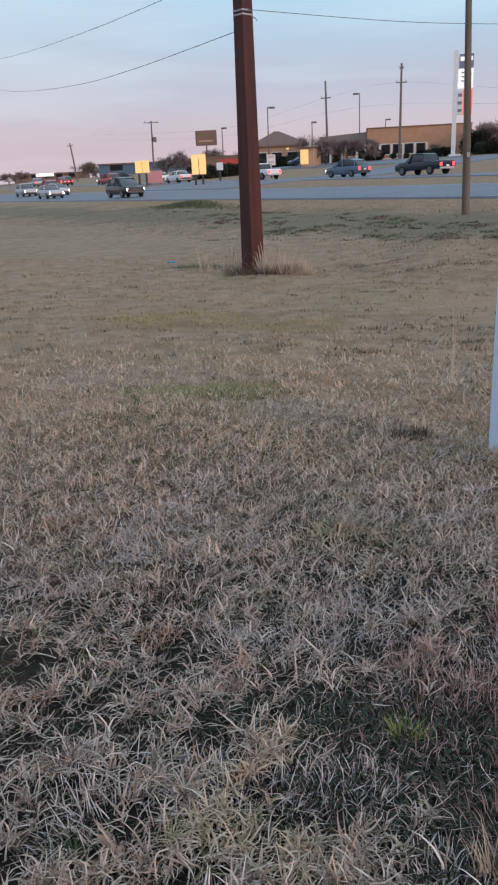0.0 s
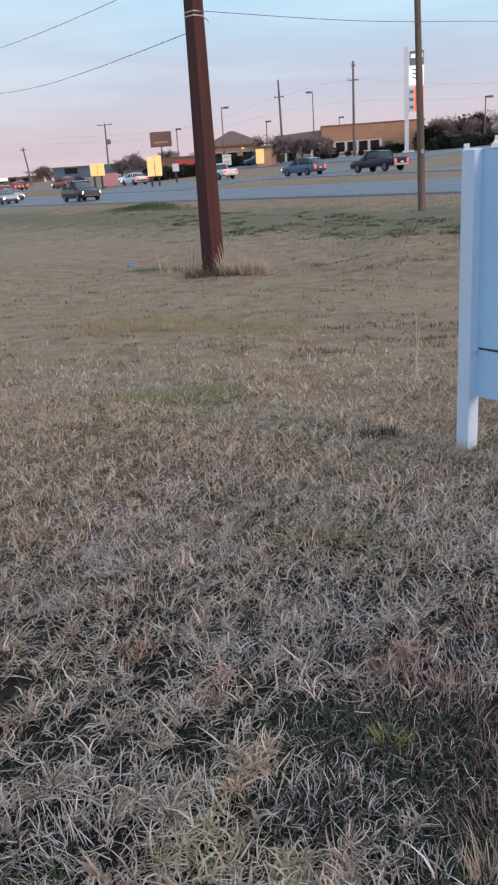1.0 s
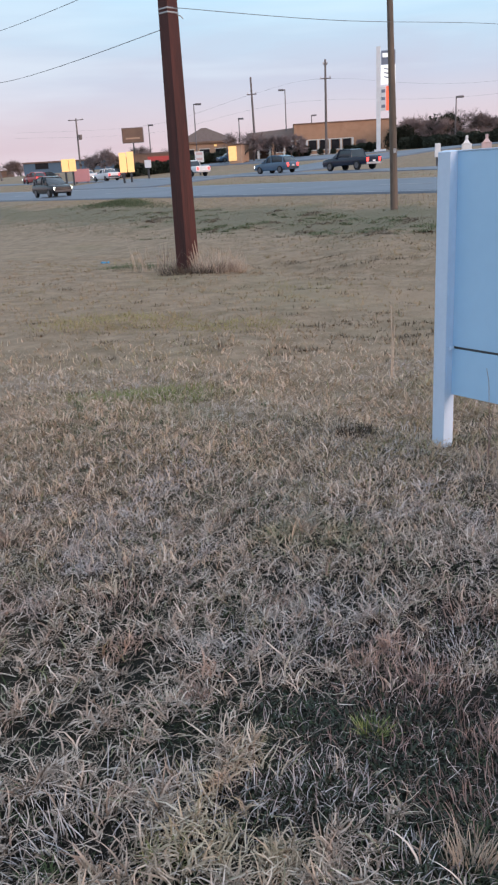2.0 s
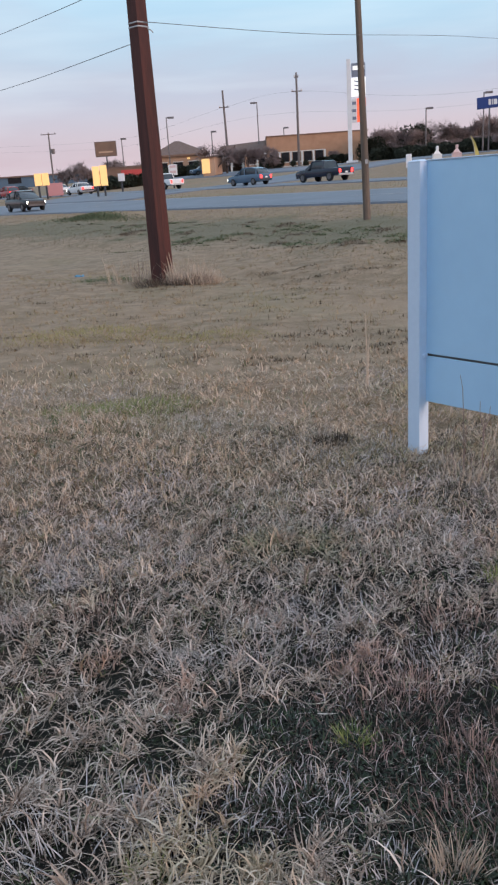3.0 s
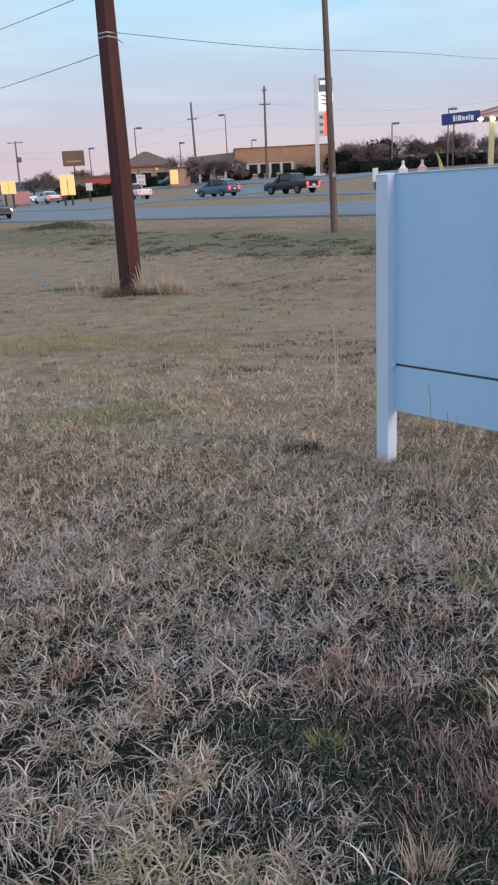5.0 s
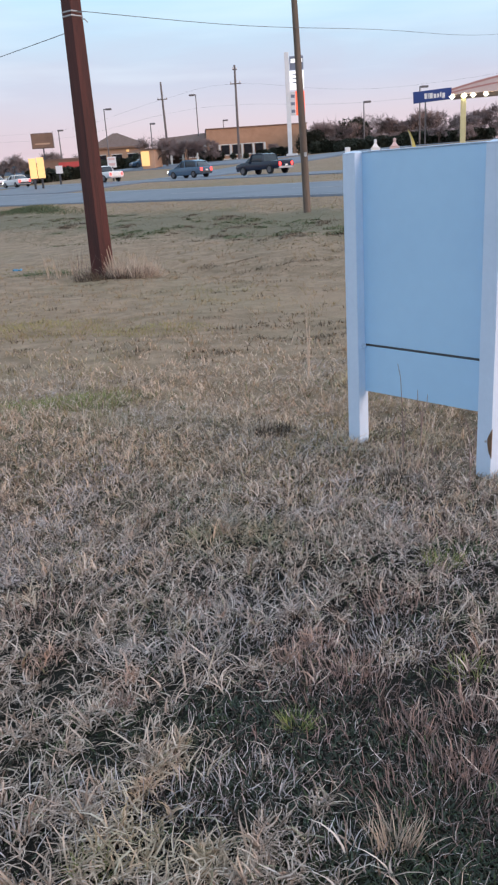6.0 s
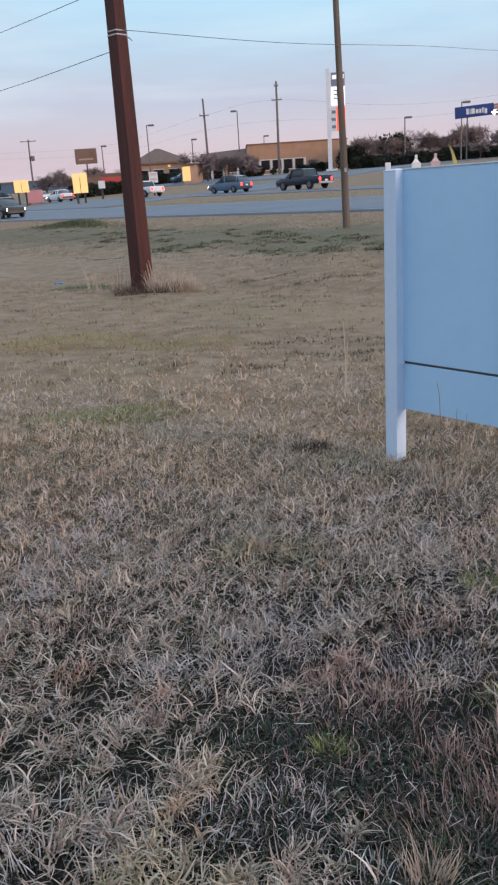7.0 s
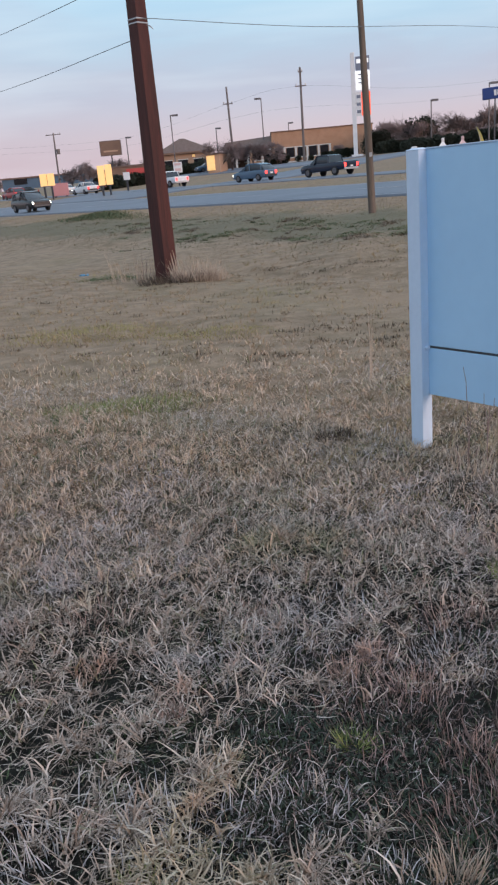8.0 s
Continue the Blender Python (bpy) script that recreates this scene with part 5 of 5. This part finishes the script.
blade_mesh("low_weeds", px, py, rs.uniform(0.010, 0.030, n), rs.uniform(0.0035, 0.008, n), rs.uniform(0.2, 1.3, n), rs.uniform(0, 6.28, n), rs.uniform(0, 0.9, n), leaf_mat, 2, None, "low dark green small-leaved weeds over bare soil", lift=rs.uniform(0, 0.02, n))
# green shoots low in the gaps
px, py, a, taz, th = tufts(800, 14, (-3.4, 2.6), (0.8, 6.4), 1.2, 0.025)
n = len(px)
green_mat = material("green_shoots", (0.045, 0.075, 0.03), (0.10, 0.15, 0.06), rough=0.7, island=0.8)
blade_mesh("grass_shoots", px, py, rs.uniform(0.03, 0.07, n), rs.uniform(0.003, 0.005, n), np.abs(rs.normal(0.5, 0.3, n)), a, rs.uniform(0.2, 1.0, n), green_mat, 2, None, "short green shoots among dry grass")
# the field further out
px, py, a, taz, th = tufts(11500, 13, (-15, 10), (4.4, 20), 1.5, 0.07)
keep = st(px, py)[0] < 13.5
px, py, a, taz, th = px[keep], py[keep], a[keep], taz[keep], th[keep]
n = len(px)
blade_mesh("grass_field", px, py, rs.uniform(0.03, 0.085, n) * th, rs.uniform(0.005, 0.010, n), np.abs(rs.normal(0.6, 0.4, n)), a, rs.uniform(0.2, 1.2, n), grass_mid_mat, 2, a + rs.normal(1.57, 0.7, n),
           "short dry grass over the field")
# the bank up to the road
s_b, a_b = rs.uniform(11.5, 18.8, 40000), rs.uniform(-12, 52, 40000)
px, py = xy(s_b, a_b)
n = len(px)
blade_mesh("grass_bank", px, py, rs.uniform(0.03, 0.07, n), rs.uniform(0.012, 0.026, n), np.abs(rs.normal(0.8, 0.4, n)), rs.uniform(0, 6.28, n), rs.uniform(0.2, 1.0, n), bank_mat, 2, None,
           "rough grass and green weeds on the roadside bank")
# paler strip along the road
s_b, a_b = rs.uniform(18.4, 21.1, 22000), rs.uniform(-12, 52, 22000)
px, py = xy(s_b, a_b)
n = len(px)
blade_mesh("grass_verge", px, py, rs.uniform(0.03, 0.08, n), rs.uniform(0.012, 0.024, n), np.abs(rs.normal(0.5, 0.4, n)), rs.uniform(0, 6.28, n), rs.uniform(0.2, 1.0, n), grass_mid_mat, 2, None, "pale dry grass along the edge of the road")
# rough ground around and behind the standpoint
n = 130000
px, py = rs.uniform(-8, 7, n), rs.uniform(-6, 6, n)
keep = (np.abs(px + 0.1 * py) > (0.3 + 0.5 * np.clip(py, 0, 9)) * rs.uniform(0.5, 1.5, n)) | (py < 0.9 + 0.4 * rs.normal(size=n))
px, py = px[keep], py[keep]
n = len(px)
blade_mesh("grass_around", px, py, rs.uniform(0.05, 0.12, n), rs.uniform(0.006, 0.012, n), np.abs(rs.normal(0.8, 0.4, n)), rs.uniform(0, 6.28, n), rs.uniform(0.2, 1.2, n), grass_near_mat, 1, None, "dry straw-coloured grass round the standpoint")
# small dark clods and tufts over the field
cx, cy = [], []
for k in range(330):
    y0 = 6 + 11 * rs.random() ** 1.3
    x0 = rs.uniform(-0.75, 0.45) * y0
    m = 14 + int(20 * rs.random())
    cx.append(x0 + rs.normal(0, 0.09, m))
    cy.append(y0 + rs.normal(0, 0.03, m))
for x0, y0, wide in DARK_STREAKS:
    m = int(160 * wide) + 20
    cx.append(x0 + rs.uniform(-wide / 2, wide / 2, m))
    cy.append(y0 + rs.normal(0, 0.05, m) + 0.06 * np.sin(7 * cx[-1]))
px, py = np.concatenate(cx), np.concatenate(cy)
n = len(px)
clod_mat = material("dark_tufts", (0.085, 0.066, 0.048), (0.19, 0.145, 0.105), rough=0.9, island=0.8)
blade_mesh("grass_dark_tufts", px, py, rs.uniform(0.03, 0.08, n), rs.uniform(0.008, 0.016, n), np.abs(rs.normal(0.7, 0.4, n)), rs.uniform(0, 6.28, n), rs.uniform(0.2, 1.0, n), clod_mat, 2, None, "small dark broken tufts scattered over the field")
# median and verge beyond
s_b, a_b = np.concatenate((rs.uniform(30.2, 37.8, 15000), rs.uniform(46.3, 62, 17000))), rs.uniform(-5, 100, 32000)
keep = ~((a_b > 54) & (a_b < 78))
px, py = xy(s_b[keep], a_b[keep])
n = len(px)
blade_mesh("grass_median", px, py, rs.uniform(0.04, 0.09, n), rs.uniform(0.02, 0.04, n), np.abs(rs.normal(0.5, 0.4, n)), rs.uniform(0, 6.28, n), rs.uniform(0.2, 1.0, n), grass_mid_mat, 2, None,
           "mown grass on the median and far verge")


# ---- weeds ----
def weed_clump(name, x, y, radius, count, tall, mat, label, width=0.006, lean=0.22, seed=1):
    r = np.random.default_rng(seed)
    ang, rad = r.uniform(0, 6.28, count), radius * np.sqrt(r.random(count))
    px, py = x + rad * np.cos(ang), y + rad * np.sin(ang) * 0.7
    ob = blade_mesh(name, px, py, tall * r.uniform(0.3, 1.0, count) ** 1.2, width * r.uniform(0.6, 1.4, count), np.abs(r.normal(0, lean, count)), ang + r.normal(0, 0.8, count), r.uniform(0, 0.5, count), mat, 3, r.uniform(0, 6.28, count), label)
    ob["category"] = "weeds"
    return ob


tangle_mat = material("dead_tangle", (0.035, 0.027, 0.02), (0.16, 0.12, 0.09), rough=0.9, island=0.8)
fresh_mat = material("fresh_grass", (0.16, 0.195, 0.06), (0.34, 0.37, 0.135), rough=0.8, island=0.7)
olive_mat = material("olive_grass", (0.20, 0.185, 0.07), (0.40, 0.34, 0.15), rough=0.85, island=0.7)
lavender_mat = material("bleached_grass", (0.30, 0.27, 0.275), (0.74, 0.69, 0.705), rough=0.85, island=0.8)
weed_clump("weed_clump", -2.05, 15.8, 0.48, 420, 0.58, pale_weed_mat, "pale dry weeds at the foot of the pole", 0.008, 0.5, 21)
weed_clump("weed_clump", -1.95, 15.7, 0.55, 700, 0.34, pale_weed_mat, "short pale dry weeds at the foot of the pole", 0.010, 0.7, 25)
weed_clump("weed_clump", -3.0, 16.1, 0.22, 50, 0.75, weed_mat, "thin dark twigs beside the pole", 0.007, 0.45, 26)
weed_clump("weed_clump", -3.45, 16.2, 0.38, 45, 0.85, pale_weed_mat, "tall pale dry weeds beside the pole", 0.008, 0.2, 22)
weed_clump("weed_clump", -2.45, 15.6, 0.72, 620, 0.26, tangle_mat, "dark broken stems around the pole", 0.012, 0.9, 23)
weed_clump("weed_clump", -2.05, 15.62, 0.42, 260, 0.30, weed_mat, "brown broken weeds at the foot of the pole", 0.010, 0.7, 27)
# dark blades added to paint the shade of a hollow in the grass
weed_clump("weed_clump", 0.20, 5.08, 0.12, 480, 0.10, tangle_mat, "dark tuft put in for a shaded hollow in the dry grass", 0.009, 0.7, 29)
weed_clump("weed_clump", 0.10, 5.14, 0.09, 90, 0.17, pale_weed_mat, "pale dry tuft in the grass", 0.005, 0.35, 28)
weed_clump("weed_clump", 0.97, 3.9, 0.25, 130, 0.11, tangle_mat, "dark dead stems under the sign board", 0.005, 0.5, 30)

dark_weed_mat = material("bank_weeds", (0.10, 0.115, 0.065), (0.165, 0.18, 0.10), rough=0.9, island=0.8)
verge_mat = material("verge_green", (0.065, 0.085, 0.042), (0.13, 0.155, 0.078), rough=0.85, island=0.7)
rust_mat = material("rust_grass", (0.28, 0.185, 0.16), (0.54, 0.39, 0.34), rough=0.9, island=0.8)
rw = random.Random(12)
bx_list, by_list, bt_list = [], [], []
BANK_PATCHES = ((13.6, 20.1, 0.7, 1.3), (15.9, 19.6, 0.9, 1.2), (13.5, 15.5, 0.5, 1.3), (14.3, 13.2, 0.9, 1.2), (15.6, 16.5, 0.6, 1.6), (18.9, 38.5, 0.5, 2.6), (14.2, 9.0, 1.0, 2.0), (14.5, 4.0, 1.0, 2.0), (14.4, 24.5, 0.6, 1.6), (17.0, 30.0, 0.5, 2.4))
for s0, a0, r_s, r_a in BANK_PATCHES:
    for _ in range(26):
        s1, a1, r, t = rw.gauss(s0, r_s), rw.gauss(a0, r_a), rw.uniform(0.05, 0.17), rw.uniform(0.05, 0.12)
        for _ in range(int(60 + 1100 * r)):
            x, y = xy(s1 + rw.gauss(0, r * 0.9), a1 + rw.gauss(0, r * 1.3))
            bx_list.append(x)
            by_list.append(y)
            bt_list.append(t * rw.uniform(0.4, 1.0))
px, py, tall = np.array(bx_list), np.array(by_list), np.array(bt_list)
brown = soft_noise(px, py, 2.2, 19) > 0.25
for name, some, mat, label in (("bank_weeds", ~brown, dark_weed_mat, "low dark green weeds in patches over the bank"), ("bank_dead_weeds", brown, clod_mat, "low brown dead weeds in patches over the bank")):
    n = int(some.sum())
    blade_mesh(name, px[some], py[some], tall[some], rs.uniform(0.014, 0.034, n), np.abs(rs.normal(1.0, 0.35, n)), rs.uniform(0, 6.28, n), rs.uniform(0.2, 1.2, n), mat, 2, None, label)
lump_x, lump_y = xy(rs.normal(18.75, 0.35, 5000), rs.normal(37.3, 2.2, 5000))
n = len(lump_x)
blade_mesh("verge_grass", lump_x, lump_y, rs.uniform(0.06, 0.16, n), rs.uniform(0.014, 0.03, n), np.abs(rs.normal(0.5, 0.4, n)), rs.uniform(0, 6.28, n), rs.uniform(0.2, 1.2, n), verge_mat, 2, None, "dark green grass on a mound beside the road")
feet = {}
for x, y, r, c, tall, mat, label in (
        (0.5, 1.72, 0.28, 900, 0.10, weed_mat, "dark brown dead weeds"),
        (0.65, 2.02, 0.28, 800, 0.11, weed_mat, "dark brown dead weeds"),
        (0.85, 2.35, 0.22, 300, 0.11, weed_mat, "dark brown dead weeds"),
        (0.25, 2.2, 0.28, 700, 0.09, weed_mat, "dark brown dead weeds"),
        (1.05, 3.3, 0.25, 160, 0.10, weed_mat, "dark brown dead weeds"),
        (-0.47, 2.23, 0.05, 120, 0.09, rust_mat, "small rust-coloured grass tuft"),
        (0.11, 2.42, 0.07, 120, 0.10, rust_mat, "rust-coloured tuft of dry grass"),
        (0.33, 2.35, 0.11, 130, 0.11, rust_mat, "reddish dry grass tuft"),
        (0.55, 2.75, 0.14, 150, 0.11, rust_mat, "reddish dry grass tuft"),
        (-3.9, 17.0, 0.8, 1500, 0.13, green_mat, "dark green weeds beside the pole"),
        (-1.32, 6.2, 0.40, 2300, 0.09, fresh_mat, "fresh green grass patch in the field"),
        (-1.8, 6.15, 0.36, 1200, 0.085, fresh_mat, "fresh green grass patch in the field"),
        (-1.6, 5.55, 0.6, 800, 0.07, green_mat, "small green weeds in the field"),
        (0.25, 4.0, 0.45, 500, 0.07, olive_mat, "small green weeds in the field"),
        (0.92, 3.15, 0.16, 420, 0.085, green_mat, "green weed patch near the sign"),
        (1.4, 5.9, 0.6, 1100, 0.06, olive_mat, "olive green grass behind the sign"),
        (0.12, 2.08, 0.05, 110, 0.07, green_mat, "small green weed rosette"),
        (0.23, 2.53, 0.07, 110, 0.11, rust_mat, "reddish dry grass tuft"),
        (0.60, 1.88, 0.10, 170, 0.11, rust_mat, "rust-coloured tuft of dry grass"),
        (0.70, 2.12, 0.10, 130, 0.12, rust_mat, "rust-coloured tuft of dry grass"),
        (0.47, 2.05, 0.08, 110, 0.10, rust_mat, "reddish dry grass tuft"),
        (-0.9, 2.9, 0.16, 170, 0.10, rust_mat, "reddish dry grass tuft"),
        (-0.25, 2.9, 0.12, 130, 0.10, rust_mat, "reddish dry grass tuft"),
        (0.32, 1.57, 0.06, 150, 0.14, pale_weed_mat, "tan upright tuft of dry grass"),
        (-0.62, 1.62, 0.3, 420, 0.12, lavender_mat, "bleached grey tuft of dead grass"),
        (-0.35, 1.75, 0.225, 300, 0.11, lavender_mat, "bleached grey tuft of dead grass"),
        (-0.02, 1.82, 0.15, 170, 0.09, lavender_mat, "bleached grey tuft of dead grass"),
        (0.17, 1.55, 0.135, 170, 0.08, lavender_mat, "bleached grey tuft of dead grass"),
        (-0.2, 2.62, 0.33, 420, 0.09, lavender_mat, "bleached grey tuft of dead grass"),
        (0.05, 2.85, 0.27, 360, 0.09, lavender_mat, "bleached grey tuft of dead grass"),
        (0.5, 2.5, 0.21, 260, 0.09, lavender_mat, "bleached grey tuft of dead grass"),
        (0.3, 5.0, 0.45, 600, 0.08, lavender_mat, "bleached grey patch of dead grass"),
        (0.82, 3.06, 0.09, 200, 0.09, fresh_mat, "bright green weed near the sign"),
        (0.73, 2.33, 0.08, 170, 0.08, fresh_mat, "bright green weed in dry grass"),
        (0.11, 2.06, 0.05, 110, 0.09, fresh_mat, "small yellow-green weed rosette"),
        (-0.45, 1.55, 0.05, 110, 0.09, fresh_mat, "yellow-green weed in the dead grass"),
        (-0.75, 1.45, 0.06, 120, 0.09, green_mat, "green weed in the dry grass"),
        (-1.04, 9.43, 0.7, 2300, 0.065, olive_mat, "green streak of grass across the field"),
        (-2.6, 9.9, 1.1, 5200, 0.07, olive_mat, "olive green grass patch in the field"),
        (-0.45, 3.9, 0.14, 220, 0.06, green_mat, "small green weed in the dry grass"),
        (-0.02, 3.97, 0.1, 160, 0.06, green_mat, "small green weed in the dry grass"),
        (1.0, 4.35, 0.22, 70, 0.20, weed_mat, "brown dead weeds under the sign board"),
        (1.05, 3.75, 0.25, 110, 0.13, weed_mat, "brown dead weeds before the sign board"),
        (0.9, 4.2, 0.12, 60, 0.30, pale_weed_mat, "pale dry stems before the sign board")):
    feet.setdefault(mat.name, []).append((x, y, r, c, tall, 0.0034 if tall > 0.08 else 0.0045))
TUFTS = {"dead_weed": ("dead_weeds", weed_mat, "brown broken dead weeds scattered in the grass"), "rust_grass": ("rust_tufts", rust_mat, "rust-coloured tufts of dry grass"),
         "fresh_grass": ("fresh_grass", fresh_mat, "fresh yellow-green grass patches in the field"), "olive_grass": ("olive_grass", olive_mat, "olive green streaks of grass across the field"),
         "green_shoots": ("green_weeds", green_mat, "small dark green weeds among dry grass"), "bleached_grass": ("bleached_tufts", lavender_mat, "bleached grey tufts of dead grass"),
         "pale_stalk": ("pale_tufts", pale_weed_mat, "pale tan upright tufts of dry grass")}
rt = np.random.default_rng(41)
for key, clumps in feet.items():
    name, mat, label = TUFTS[key]
    c = [q[3] for q in clumps]
    x, y, r, tall, wide = (np.repeat([q[k] for q in clumps], c) for k in (0, 1, 2, 4, 5))
    n = sum(c)
    ang, rad = rt.uniform(0, 6.28, n), r * np.sqrt(rt.random(n)) * rt.uniform(0.7, 1.25, n)
    blade_mesh(name, x + rad * np.cos(ang), y + 0.7 * rad * np.sin(ang), tall * rt.uniform(0.3, 1.0, n) ** 1.2, wide * rt.uniform(0.6, 1.4, n), np.abs(rt.normal(0, 0.35 if key in ("rust_grass", "pale_stalk") else 0.75, n)), ang + rt.normal(0, 0.8, n), rt.uniform(0, 0.6, n), mat, 3, rt.uniform(0, 6.28, n), label)


def stalk(name, x, y, points, radius, mat, label):
    z = z_at(x, y)
    bm = bmesh.new()
    for line in points:
        tube([(x + a, y + b, z + c) for a, b, c in line], [radius * (1 - 0.6 * k / max(1, len(line) - 1)) for k in range(len(line))], 5, bm)
    ob = new(name, mesh_of(name, bm, mat))
    return tagged(ob, label, "weed")


stalk("weed_stalk", 0.555, 6.5, [((0, 0, -0.02), (0.01, 0, 0.3), (0.0, 0, 0.62)), ((0.012, 0.0, -0.02), (0.02, 0, 0.25), (0.03, 0, 0.45))], 0.006, pale_weed_mat, "tall pale dry weed stalk standing alone")
stalk("weed_stalk", 0.915, 4.33, [((0, 0, -0.02), (-0.004, 0, 0.3), (-0.015, 0, 0.52), (-0.03, 0, 0.60)), ((0, 0, 0.1), (0.012, 0, 0.3), (0.015, 0, 0.38))], 0.0028, weed_mat, "thin brown dead weed stem before the sign")
stalk("weed_stalk", 1.0, 4.25, [((0, 0, -0.02), (0.0, 0, 0.32), (-0.02, 0, 0.40), (-0.02, 0, 0.47)), ((0, 0, 0.30), (0.03, 0, 0.36), (0.036, 0, 0.44)), ((0, 0, 0.2), (0.012, 0, 0.4))], 0.0032, weed_mat, "forked brown dead weed stem before the sign")
stalk("weed_stalk", 1.2, 3.95, [((0, 0, -0.02), (-0.01, 0, 0.3), (-0.05, 0, 0.42)), ((0, 0, 0.1), (0.03, 0, 0.33))], 0.0032, weed_mat, "bent brown dead weed stem before the sign")


# ---- litter ----
scrap_mat = material("blue_plastic", (0.05, 0.22, 0.42), (0.10, 0.34, 0.56), rough=0.5, scale=20)
scrap = bmesh.new()
bmesh.ops.create_grid(scrap, x_segments=6, y_segments=4, size=0.5)
rw = random.Random(3)
for v in scrap.verts:
    v.co = Vector((v.co.x * 0.42, v.co.y * 0.26, 0.05 + 0.06 * math.sin(9 * v.co.x + 2) * math.cos(7 * v.co.y) + rw.uniform(-0.02, 0.03)))
ret = bmesh.ops.extrude_face_region(scrap, geom=scrap.faces[:])["geom"]
for v in ret:
    if isinstance(v, bmesh.types.BMVert):
        v.co.z += 0.006
bmesh.ops.recalc_face_normals(scrap, faces=scrap.faces[:])
scrap_ob = new("litter_scrap", mesh_of("litter_scrap", scrap, scrap_mat))
scrap_ob.scale = (0.5, 0.5, 0.5)
scrap_ob.location = (-5.04, 18.65, z_at(-5.04, 18.65) - 0.02)
tagged(scrap_ob, "crumpled scrap of blue plastic lying in the grass", "litter")
